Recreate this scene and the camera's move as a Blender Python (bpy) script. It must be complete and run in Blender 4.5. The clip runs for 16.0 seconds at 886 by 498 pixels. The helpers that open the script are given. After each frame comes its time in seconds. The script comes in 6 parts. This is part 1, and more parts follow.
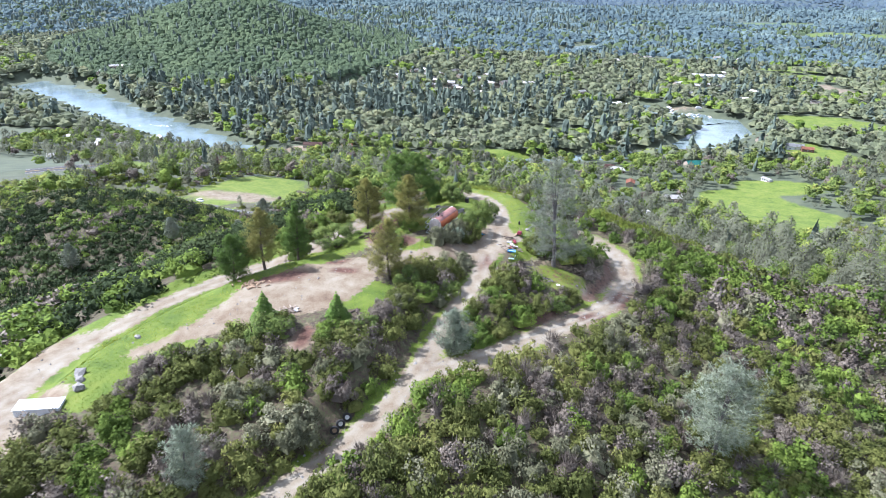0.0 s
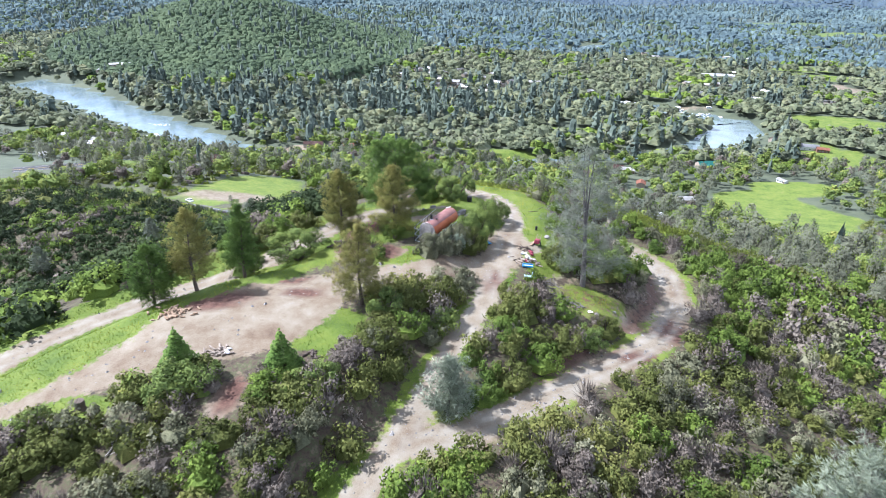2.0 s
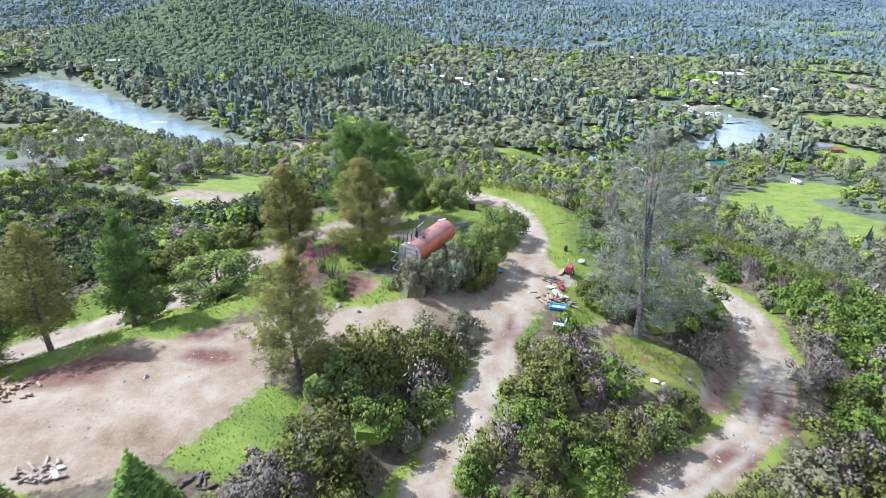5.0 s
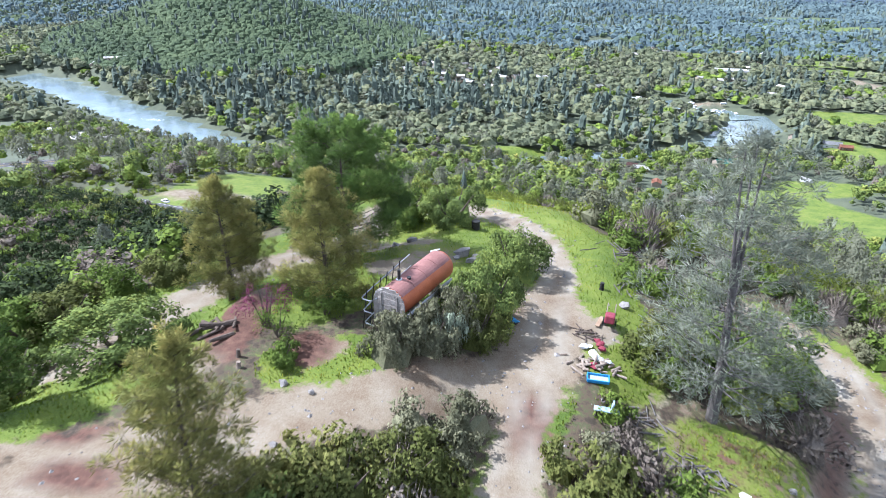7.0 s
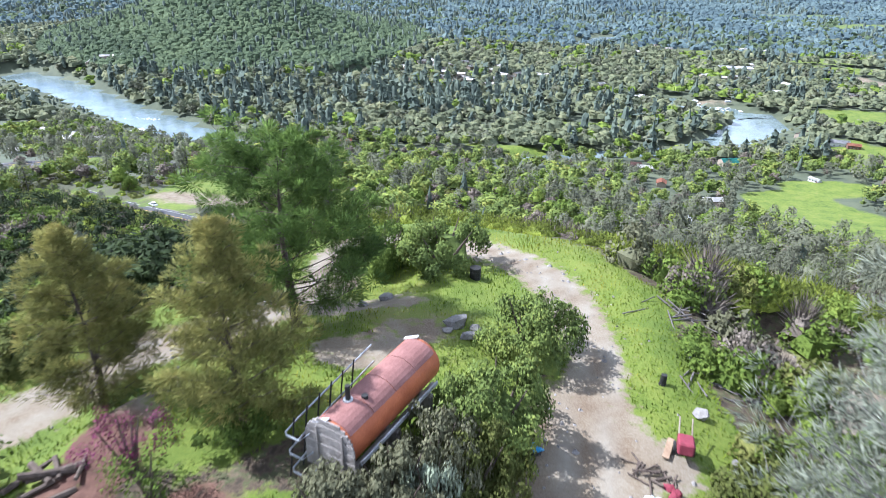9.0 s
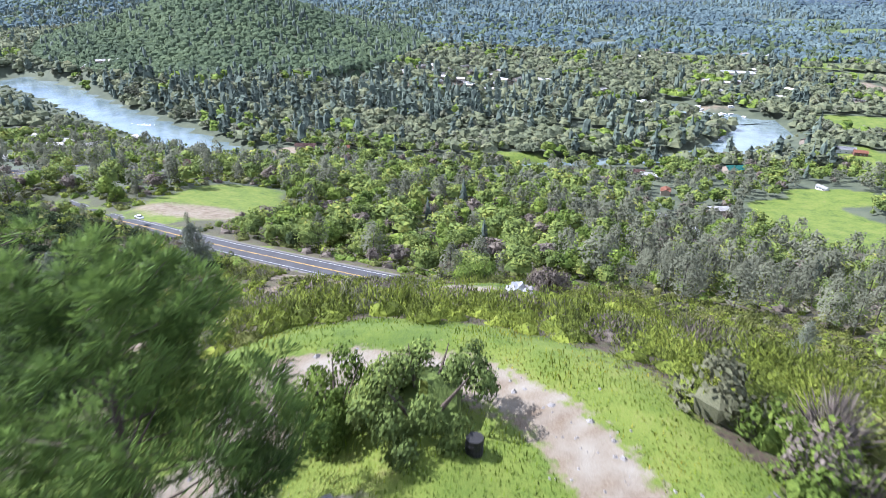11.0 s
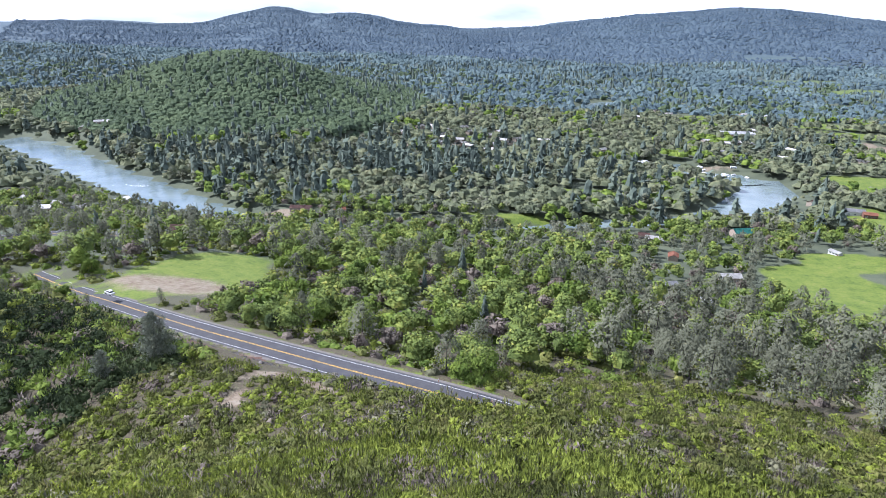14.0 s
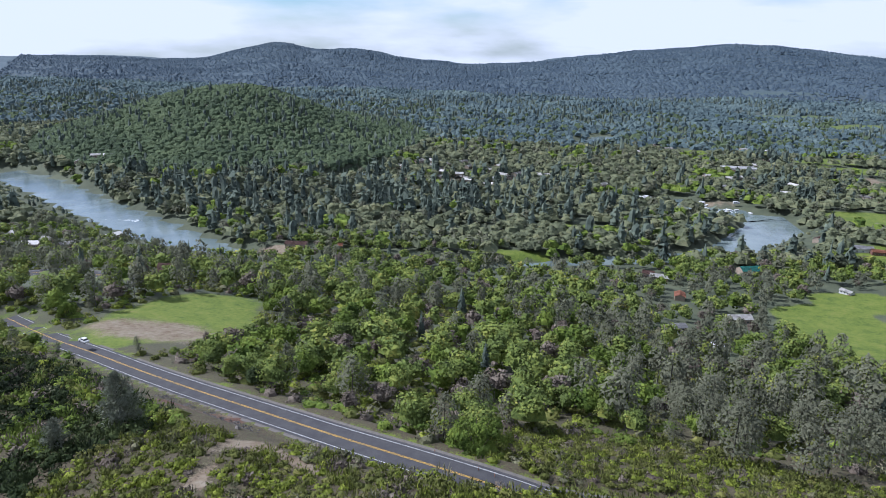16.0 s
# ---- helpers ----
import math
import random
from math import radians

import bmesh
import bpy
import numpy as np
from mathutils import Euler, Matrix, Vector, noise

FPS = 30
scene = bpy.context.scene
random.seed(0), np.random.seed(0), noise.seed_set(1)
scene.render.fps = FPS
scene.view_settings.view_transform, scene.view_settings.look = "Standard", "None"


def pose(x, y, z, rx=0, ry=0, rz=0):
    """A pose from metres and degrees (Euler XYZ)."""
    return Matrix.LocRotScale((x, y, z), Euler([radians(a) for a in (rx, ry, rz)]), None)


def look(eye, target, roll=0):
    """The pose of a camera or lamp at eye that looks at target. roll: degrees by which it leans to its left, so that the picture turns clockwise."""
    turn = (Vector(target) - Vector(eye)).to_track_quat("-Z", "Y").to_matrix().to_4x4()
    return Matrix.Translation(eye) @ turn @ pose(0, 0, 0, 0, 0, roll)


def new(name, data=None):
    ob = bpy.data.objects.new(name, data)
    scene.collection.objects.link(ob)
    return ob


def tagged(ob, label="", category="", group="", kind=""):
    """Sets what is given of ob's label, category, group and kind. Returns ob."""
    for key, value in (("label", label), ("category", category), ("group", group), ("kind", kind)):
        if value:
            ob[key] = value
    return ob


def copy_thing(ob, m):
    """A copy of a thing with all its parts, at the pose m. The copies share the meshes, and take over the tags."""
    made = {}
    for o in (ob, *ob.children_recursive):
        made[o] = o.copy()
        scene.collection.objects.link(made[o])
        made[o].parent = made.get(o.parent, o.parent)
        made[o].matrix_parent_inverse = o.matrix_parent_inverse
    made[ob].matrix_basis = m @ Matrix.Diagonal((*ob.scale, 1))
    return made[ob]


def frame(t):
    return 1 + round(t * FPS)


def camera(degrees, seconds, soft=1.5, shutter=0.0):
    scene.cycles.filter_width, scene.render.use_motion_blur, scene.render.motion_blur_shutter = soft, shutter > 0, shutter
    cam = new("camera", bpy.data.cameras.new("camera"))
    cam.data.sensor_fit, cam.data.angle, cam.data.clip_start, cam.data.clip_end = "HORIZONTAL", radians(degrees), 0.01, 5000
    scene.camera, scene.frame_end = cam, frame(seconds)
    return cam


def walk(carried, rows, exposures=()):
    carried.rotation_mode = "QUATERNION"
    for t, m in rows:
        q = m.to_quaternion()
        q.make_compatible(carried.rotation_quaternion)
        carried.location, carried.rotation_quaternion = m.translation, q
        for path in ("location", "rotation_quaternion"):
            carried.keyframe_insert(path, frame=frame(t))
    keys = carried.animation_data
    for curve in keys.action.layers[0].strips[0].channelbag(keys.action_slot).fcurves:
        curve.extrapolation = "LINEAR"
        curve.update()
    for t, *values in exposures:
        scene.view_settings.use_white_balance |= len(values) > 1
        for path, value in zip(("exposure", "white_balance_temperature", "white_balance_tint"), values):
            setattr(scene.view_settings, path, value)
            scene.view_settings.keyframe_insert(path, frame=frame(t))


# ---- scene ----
cam = camera(68.0, 16.0, soft=0.8, shutter=0.5)
PATH = [
    (0, (3.873, -7.883, 34.228), (3.674, -6.093, 33.357), 1.2),
    (0.5, (3.587, -3.233, 32.156), (3.382, -1.444, 31.286), 1.2),
    (1, (3.359, 1.216, 30.295), (3.15, 3.006, 29.426), 1.2),
    (1.5, (3.081, 5.816, 28.489), (2.87, 7.606, 27.622), 1.2),
    (2, (2.837, 9.847, 26.937), (2.624, 11.636, 26.07), 1.2),
    (2.5, (2.622, 12.903, 25.855), (2.407, 14.692, 24.988), 1.3),
    (3, (2.396, 15.948, 24.675), (2.179, 17.738, 23.809), 1.3),
    (3.5, (2.147, 18.954, 23.615), (1.93, 20.743, 22.748), 1.4),
    (4, (1.935, 22.009, 22.534), (1.716, 23.798, 21.667), 1.3),
    (6.5, (0.533, 37.412, 17.758), (0.309, 39.197, 16.884), 1.3),
    (7, (0.296, 40.198, 17.101), (0.07, 41.982, 16.226), 1.2),
    (7.5, (0.064, 43.063, 16.378), (-0.163, 44.846, 15.502), 1.2),
    (8, (-0.157, 45.993, 15.656), (-0.384, 47.776, 14.779), 1.2),
    (8.5, (-0.396, 49.003, 15.042), (-0.623, 50.785, 14.163), 1.2),
    (9, (-0.616, 52.1, 14.472), (-0.844, 53.882, 13.592), 1.1),
    (11.3, (-1.847, 67.236, 13.162), (-2.076, 69.025, 12.298), 1.1),
    (11.5, (-1.928, 68.831, 13.04), (-2.158, 70.629, 12.194), 1.1),
    (12, (-2.216, 72.578, 12.908), (-2.449, 74.394, 12.102), 1.1),
    (12.5, (-2.563, 76.471, 12.621), (-2.799, 78.297, 11.84), 1.1),
    (13, (-2.942, 80.386, 12.296), (-3.179, 82.221, 11.537), 1.1),
    (13.5, (-3.331, 84.092, 12.113), (-3.569, 85.937, 11.377), 1.1),
    (14, (-3.726, 88.005, 11.905), (-3.966, 89.858, 11.191), 1.1),
    (14.5, (-3.928, 91.845, 11.731), (-4.169, 93.707, 11.04), 1.1),
    (15, (-4.532, 96.025, 11.38), (-4.774, 97.894, 10.712), 1.2),
    (15.5, (-5.051, 99.943, 11.134), (-5.294, 101.821, 10.489), 1.2),
    (16, (-5.386, 103.876, 10.794), (-5.63, 105.761, 10.173), 1.2),
]
walk(cam, [(t, look(eye, target, roll)) for t, eye, target, roll in PATH],
     [(0, 1.60, 5450, 16), (7, 1.58, 5400, 15), (9, 1.60, 5400, 15), (11.4, 1.50, 5450, 19), (12.5, 1.48, 5500, 18), (13.5, 1.28, 5500, 19), (14.5, 1.08, 5500, 19), (15.5, 0.96, 5500, 18), (16, 0.47, 5500, 17)])
# ---------------------------------------------------------------- light
SUN_ELEV, SUN_FROM = 48.0, -84.0      # height, and degrees from ahead (negative: from the left)
world = bpy.data.worlds.new("sky")
scene.world = world
world.use_nodes = True
wn, wl = world.node_tree.nodes, world.node_tree.links
sky = wn.new("ShaderNodeTexSky")
sky.sky_type, sky.sun_disc = "NISHITA", False
sky.sun_elevation, sky.sun_rotation = radians(SUN_ELEV), radians(SUN_FROM)
sky.air_density, sky.dust_density, sky.altitude = 1.0, 0.3, 300
wcoord, wmap, wnoise, wramp, wmix = (wn.new("ShaderNode" + k) for k in ("TexCoord", "Mapping", "TexNoise", "ValToRGB", "MixRGB"))
wmap.inputs["Location"].default_value = (0.35, 0.0, 0.1)
wmap.inputs["Scale"].default_value = (1.5, 1.5, 6.5)
wnoise.inputs["Scale"].default_value, wnoise.inputs["Detail"].default_value = 2.2, 7.0
wramp.color_ramp.elements[0].position, wramp.color_ramp.elements[1].position = 0.33, 0.55
wmix.inputs["Color2"].default_value = (14.6, 15.4, 16.4, 1)
wl.new(wcoord.outputs["Generated"], wmap.inputs["Vector"])
wl.new(wmap.outputs["Vector"], wnoise.inputs["Vector"])
wl.new(wnoise.outputs["Fac"], wramp.inputs["Fac"])
wl.new(wramp.outputs["Color"], wmix.inputs["Fac"])
wtint = wn.new("ShaderNodeMixRGB")
wtint.blend_type = "MULTIPLY"
wtint.inputs["Fac"].default_value, wtint.inputs["Color2"].default_value = 1.0, (1.25, 1.6, 2.05, 1)
wl.new(sky.outputs["Color"], wtint.inputs["Color1"])
wl.new(wtint.outputs["Color"], wmix.inputs["Color1"])
wl.new(wmix.outputs["Color"], wn["Background"].inputs["Color"])
wn["Background"].inputs["Strength"].default_value = 0.042
sun = new("sun", bpy.data.lights.new("sun", "SUN"))
sun.data.energy, sun.data.angle, sun.data.color = 5.0, radians(0.8), (1.0, 0.96, 0.90)
sun_way = Vector((math.sin(radians(SUN_FROM)) * math.cos(radians(SUN_ELEV)), math.cos(radians(SUN_FROM)) * math.cos(radians(SUN_ELEV)), math.sin(radians(SUN_ELEV))))
sun.matrix_world = look(sun_way * 300, (0, 0, 0))
# ---------------------------------------------------------------- materials
def material(name, rough=0.8, metal=0.0):
    m = bpy.data.materials.new(name)
    m.use_nodes = True
    b = m.node_tree.nodes["Principled BSDF"]
    b.inputs["Roughness"].default_value, b.inputs["Metallic"].default_value = rough, metal
    b.inputs["Specular IOR Level"].default_value = 0.3
    return m, m.node_tree.nodes, m.node_tree.links, b


def ramp_node(nodes, stops):
    r = nodes.new("ShaderNodeValToRGB")
    e = r.color_ramp.elements
    while len(e) < len(stops):
        e.new(0.5)
    for el, (p, c) in zip(e, stops):
        el.position, el.color = p, (*c, 1)
    return r


def noise_node(nodes, links, scale, detail=5.0, rough=0.6, coord="Object"):
    c, n = nodes.new("ShaderNodeTexCoord"), nodes.new("ShaderNodeTexNoise")
    n.inputs["Scale"].default_value, n.inputs["Detail"].default_value, n.inputs["Roughness"].default_value = scale, detail, rough
    links.new(c.outputs[coord], n.inputs["Vector"])
    return n


def bumpy(nodes, links, b, height, strength, distance):
    bp = nodes.new("ShaderNodeBump")
    bp.inputs["Strength"].default_value, bp.inputs["Distance"].default_value = strength, distance
    links.new(height, bp.inputs["Height"])
    links.new(bp.outputs["Normal"], b.inputs["Normal"])


def plain(name, c1, c2, scale=3.0, rough=0.75, metal=0.0, bump_by=0.25, lo=0.35, hi=0.65):
    """A surface that varies between two colours at two scales, with fine relief."""
    m, n, l, b = material(name, rough, metal)
    big, fine = noise_node(n, l, scale), noise_node(n, l, scale * 11)
    mix = n.new("ShaderNodeMath")
    mix.operation = "MULTIPLY_ADD"
    mix.inputs[1].default_value, mix.inputs[2].default_value = 0.45, 0.0
    l.new(fine.outputs["Fac"], mix.inputs[0])
    add = n.new("ShaderNodeMath")
    add.operation = "MULTIPLY_ADD"
    add.inputs[1].default_value = 0.55
    l.new(big.outputs["Fac"], add.inputs[0])
    l.new(mix.outputs[0], add.inputs[2])
    r = ramp_node(n, [(lo, c1), (hi, c2)])
    l.new(add.outputs[0], r.inputs["Fac"])
    l.new(r.outputs["Color"], b.inputs["Base Color"])
    bumpy(n, l, b, fine.outputs["Fac"], bump_by, 0.05)
    return m


def leafy(name, stops, patch=0.12, patch_mix=0.74, through_light=0.24, grain=5.0, relief=0.4, rounded=0.62):
    """Leaves: colour by leaf, by patch and by fine grain; the clumps are shaded as rounded forms."""
    m, n, l, b = material(name, 0.8)
    b.inputs["Specular IOR Level"].default_value = 0.1
    geo, pn = n.new("ShaderNodeNewGeometry"), noise_node(n, l, patch, 3.0)
    mx = n.new("ShaderNodeMix")
    mx.inputs[0].default_value = patch_mix
    l.new(geo.outputs["Random Per Island"], mx.inputs[2])
    st = n.new("ShaderNodeMapRange")
    st.inputs["From Min"].default_value, st.inputs["From Max"].default_value = 0.3, 0.7
    l.new(pn.outputs["Fac"], st.inputs["Value"])
    l.new(st.outputs["Result"], mx.inputs[3])
    gn, ga = noise_node(n, l, grain, 4.0, 0.7), n.new("ShaderNodeMath")
    ga.operation = "MULTIPLY_ADD"
    ga.inputs[1].default_value = 1.1
    l.new(gn.outputs["Fac"], ga.inputs[0])
    gs = n.new("ShaderNodeMath")
    gs.operation = "SUBTRACT"
    gs.inputs[1].default_value = 0.55
    l.new(mx.outputs[0], ga.inputs[2])
    l.new(ga.outputs[0], gs.inputs[0])
    at, vt, nm = n.new("ShaderNodeAttribute"), n.new("ShaderNodeVectorTransform"), n.new("ShaderNodeMix")
    at.attribute_name = "round"
    vt.vector_type, vt.convert_from, vt.convert_to = "NORMAL", "OBJECT", "WORLD"
    nm.data_type = "VECTOR"
    nm.inputs[0].default_value = rounded
    l.new(at.outputs["Vector"], vt.inputs["Vector"])
    l.new(geo.outputs["Normal"], nm.inputs[4])
    l.new(vt.outputs["Vector"], nm.inputs[5])
    unit_n = n.new("ShaderNodeVectorMath")
    unit_n.operation = "NORMALIZE"
    l.new(nm.outputs[1], unit_n.inputs[0])
    bp = n.new("ShaderNodeBump")
    bp.inputs["Strength"].default_value, bp.inputs["Distance"].default_value = relief, 1.0 / grain
    l.new(gn.outputs["Fac"], bp.inputs["Height"])
    l.new(unit_n.outputs["Vector"], bp.inputs["Normal"])
    l.new(bp.outputs["Normal"], b.inputs["Normal"])
    r = ramp_node(n, stops)
    l.new(gs.outputs[0], r.inputs["Fac"])
    l.new(r.outputs["Color"], b.inputs["Base Color"])
    tr, ms = n.new("ShaderNodeBsdfTranslucent"), n.new("ShaderNodeMixShader")
    ms.inputs["Fac"].default_value = through_light
    l.new(r.outputs["Color"], tr.inputs["Color"])
    l.new(unit_n.outputs["Vector"], tr.inputs["Normal"])
    l.new(b.outputs["BSDF"], ms.inputs[1])
    l.new(tr.outputs["BSDF"], ms.inputs[2])
    l.new(ms.outputs["Shader"], n["Material Output"].inputs["Surface"])
    return m


def ground_material():
    m, n, l, b = material("ground", 0.9)

    def attr(name):
        a = n.new("ShaderNodeAttribute")
        a.attribute_name = name
        return a.outputs["Fac"]

    def blend(fac, a, c):
        x = n.new("ShaderNodeMixRGB")
        for sock, v in (("Fac", fac), ("Color1", a), ("Color2", c)):
            l.new(v, x.inputs[sock])
        return x.outputs["Color"]

    def edge(fac, grain, wide):
        """A mask whose border is broken up by grain."""
        a = n.new("ShaderNodeMath")
        a.operation = "MULTIPLY_ADD"
        a.inputs[1].default_value, a.inputs[2].default_value = 1.9, -0.95
        l.new(grain, a.inputs[0])
        s = n.new("ShaderNodeMath")
        l.new(fac, s.inputs[0])
        l.new(a.outputs[0], s.inputs[1])
        r = n.new("ShaderNodeMapRange")
        r.inputs["From Min"].default_value, r.inputs["From Max"].default_value = 0.5 - wide * 0.8, 0.5 + wide * 0.8
        l.new(s.outputs[0], r.inputs["Value"])
        return r.outputs["Result"]

    fine, mid, big, grit, broad, patchy = (noise_node(n, l, s, 6.0, 0.65) for s in (2.2, 0.5, 0.05, 14.0, 0.09, 0.17))
    litter = ramp_node(n, [(0.38, (0.031, 0.024, 0.015)), (0.47, (0.065, 0.046, 0.029)), (0.54, (0.046, 0.053, 0.019)), (0.62, (0.093, 0.071, 0.046))])
    l.new(fine.outputs["Fac"], litter.inputs["Fac"])
    grass = ramp_node(n, [(0.37, (0.030, 0.054, 0.006)), (0.46, (0.066, 0.098, 0.009)), (0.55, (0.106, 0.132, 0.017)), (0.63, (0.135, 0.128, 0.038)), (0.72, (0.145, 0.114, 0.068))])
    gm = n.new("ShaderNodeMixRGB")
    gm.inputs["Fac"].default_value = 0.45
    l.new(mid.outputs["Fac"], gm.inputs["Color1"])
    l.new(grit.outputs["Fac"], gm.inputs["Color2"])
    gb = n.new("ShaderNodeMixRGB")
    gb.inputs["Fac"].default_value = 0.38
    l.new(gm.outputs["Color"], gb.inputs["Color1"])
    l.new(broad.outputs["Fac"], gb.inputs["Color2"])
    l.new(gb.outputs["Color"], grass.inputs["Fac"])
    soil = ramp_node(n, [(0.37, (0.072, 0.046, 0.028)), (0.44, (0.118, 0.085, 0.053)), (0.52, (0.158, 0.128, 0.088)), (0.62, (0.208, 0.183, 0.142))])
    sb = n.new("ShaderNodeMixRGB")
    sb.inputs["Fac"].default_value = 0.45
    l.new(mid.outputs["Fac"], sb.inputs["Color1"])
    l.new(patchy.outputs["Fac"], sb.inputs["Color2"])
    sm = n.new("ShaderNodeMixRGB")
    sm.inputs["Fac"].default_value = 0.3
    l.new(sb.outputs["Color"], sm.inputs["Color1"])
    l.new(grit.outputs["Fac"], sm.inputs["Color2"])
    l.new(sm.outputs["Color"], soil.inputs["Fac"])
    clay = ramp_node(n, [(0.3, (0.038, 0.017, 0.011)), (0.52, (0.073, 0.035, 0.023)), (0.72, (0.112, 0.061, 0.041))])
    l.new(fine.outputs["Fac"], clay.inputs["Fac"])
    far = ramp_node(n, [(0.35, (0.043, 0.053, 0.031)), (0.65, (0.071, 0.081, 0.046))])
    l.new(big.outputs["Fac"], far.inputs["Fac"])
    base = blend(attr("distance"), litter.outputs["Color"], far.outputs["Color"])
    base = blend(edge(attr("meadow"), fine.outputs["Fac"], 0.18), base, grass.outputs["Color"])
    dm = edge(attr("dirt"), fine.outputs["Fac"], 0.2)
    base = blend(dm, base, blend(attr("red"), soil.outputs["Color"], clay.outputs["Color"]))
    ruts = n.new("ShaderNodeMath")
    ruts.operation = "MULTIPLY"
    l.new(attr("ruts"), ruts.inputs[0])
    l.new(dm, ruts.inputs[1])
    worn = ramp_node(n, [(0.35, (0.168, 0.147, 0.112)), (0.65, (0.226, 0.208, 0.168))])
    l.new(mid.outputs["Fac"], worn.inputs["Fac"])
    half = n.new("ShaderNodeMath")
    half.operation = "MULTIPLY"
    half.inputs[1].default_value = 0.75
    l.new(ruts.outputs[0], half.inputs[0])
    base = blend(half.outputs[0], base, worn.outputs["Color"])
    # distance haze painted over the far ground by the blue mask
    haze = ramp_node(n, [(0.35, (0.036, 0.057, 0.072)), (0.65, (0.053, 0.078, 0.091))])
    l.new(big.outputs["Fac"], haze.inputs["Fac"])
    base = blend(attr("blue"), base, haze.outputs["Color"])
    l.new(base, b.inputs["Base Color"])
    bumpy(n, l, b, grit.outputs["Fac"], 0.5, 0.06)
    return m


M_GROUND = ground_material()
M_OLIVE = leafy("olive_leaf", [(0.1, (0.042, 0.050, 0.013)), (0.45, (0.096, 0.110, 0.029)), (0.8, (0.161, 0.165, 0.046)), (1.0, (0.228, 0.216, 0.072))], grain=14.0, relief=0.8)
M_GREEN = leafy("green_leaf", [(0.1, (0.040, 0.068, 0.014)), (0.5, (0.110, 0.157, 0.028)), (0.9, (0.204, 0.260, 0.046))], grain=14.0, relief=0.8)
M_SAGE = leafy("sage_leaf", [(0.1, (0.068, 0.071, 0.039)), (0.5, (0.143, 0.143, 0.081)), (0.9, (0.240, 0.231, 0.142))], grain=14.0, relief=0.8)
M_DORMANT = leafy("dormant_twigs", [(0.1, (0.061, 0.049, 0.039)), (0.5, (0.129, 0.107, 0.086)), (0.9, (0.217, 0.187, 0.147))], patch_mix=0.6, through_light=0.15, grain=14.0)
M_LIME = leafy("chamise_leaf", [(0.05, (0.062, 0.074, 0.015)), (0.4, (0.125, 0.156, 0.024)), (0.75, (0.205, 0.245, 0.033)), (1.0, (0.268, 0.273, 0.061))], patch=0.3, grain=10.0, rounded=0.75)
M_OAK = leafy("oak_leaf", [(0.05, (0.049, 0.069, 0.023)), (0.45, (0.123, 0.165, 0.042)), (0.8, (0.225, 0.261, 0.058)), (1.0, (0.326, 0.278, 0.071))], patch=0.1, patch_mix=0.72, grain=2.5)
M_VALLEY = leafy("valley_leaf", [(0.05, (0.062, 0.073, 0.046)), (0.45, (0.120, 0.136, 0.077)), (0.8, (0.179, 0.189, 0.101)), (1.0, (0.240, 0.235, 0.127))], patch=0.05, patch_mix=0.75, grain=0.8)
# shade of the west flank and gully is put into this dark leaf colour
M_FLANK = leafy("shade_darkened_leaf", [(0.05, (0.014, 0.021, 0.010)), (0.5, (0.031, 0.046, 0.017)), (0.95, (0.062, 0.082, 0.028))], patch=0.05, grain=2.5)
M_GREYPINE = leafy("grey_pine_needles", [(0.05, (0.081, 0.085, 0.057)), (0.5, (0.144, 0.151, 0.099)), (0.95, (0.207, 0.212, 0.141))], patch=0.05, patch_mix=0.78, grain=3.0, through_light=0.4)
# distance haze is put into M_VALLEY and the next four as added blue
M_FIR = leafy("fir_needles", [(0.05, (0.057, 0.074, 0.062)), (0.5, (0.103, 0.131, 0.102)), (0.95, (0.164, 0.196, 0.144))], patch=0.02, patch_mix=0.6, grain=1.0, through_light=0.3)
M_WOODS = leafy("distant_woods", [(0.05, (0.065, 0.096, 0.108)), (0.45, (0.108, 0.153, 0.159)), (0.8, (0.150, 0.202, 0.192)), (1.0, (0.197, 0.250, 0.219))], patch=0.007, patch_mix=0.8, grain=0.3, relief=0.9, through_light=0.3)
M_HILL = leafy("hill_woods", [(0.05, (0.046, 0.067, 0.040)), (0.5, (0.083, 0.115, 0.059)), (0.95, (0.127, 0.164, 0.080))], patch=0.012, patch_mix=0.6, grain=0.4, relief=0.9, through_light=0.3)
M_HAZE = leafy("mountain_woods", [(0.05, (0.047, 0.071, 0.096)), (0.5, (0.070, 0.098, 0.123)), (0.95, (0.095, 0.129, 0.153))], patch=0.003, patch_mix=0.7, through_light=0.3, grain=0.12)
M_PINE = leafy("pine_needles", [(0.05, (0.123, 0.131, 0.034)), (0.5, (0.249, 0.245, 0.066)), (0.9, (0.367, 0.318, 0.090)), (1.0, (0.427, 0.270, 0.084))], patch=0.5, rounded=0.8, through_light=0.16)
M_PINE_DARK = leafy("dark_pine_needles", [(0.05, (0.058, 0.102, 0.024)), (0.5, (0.117, 0.189, 0.039)), (0.95, (0.186, 0.276, 0.054))], patch=0.4, rounded=0.8, through_light=0.16)
M_BLUEGREY = leafy("blue_grey_needles", [(0.05, (0.133, 0.159, 0.105)), (0.5, (0.240, 0.274, 0.186)), (0.95, (0.348, 0.380, 0.267))], patch=0.5)
M_SILVER = leafy("silver_pine_needles", [(0.05, (0.125, 0.140, 0.100)), (0.5, (0.215, 0.235, 0.170)), (0.95, (0.310, 0.330, 0.245))], patch=0.5, through_light=0.35)
M_YOUNG = leafy("young_fir_needles", [(0.05, (0.049, 0.086, 0.018)), (0.5, (0.107, 0.171, 0.034)), (0.95, (0.185, 0.250, 0.055))], patch=0.8)
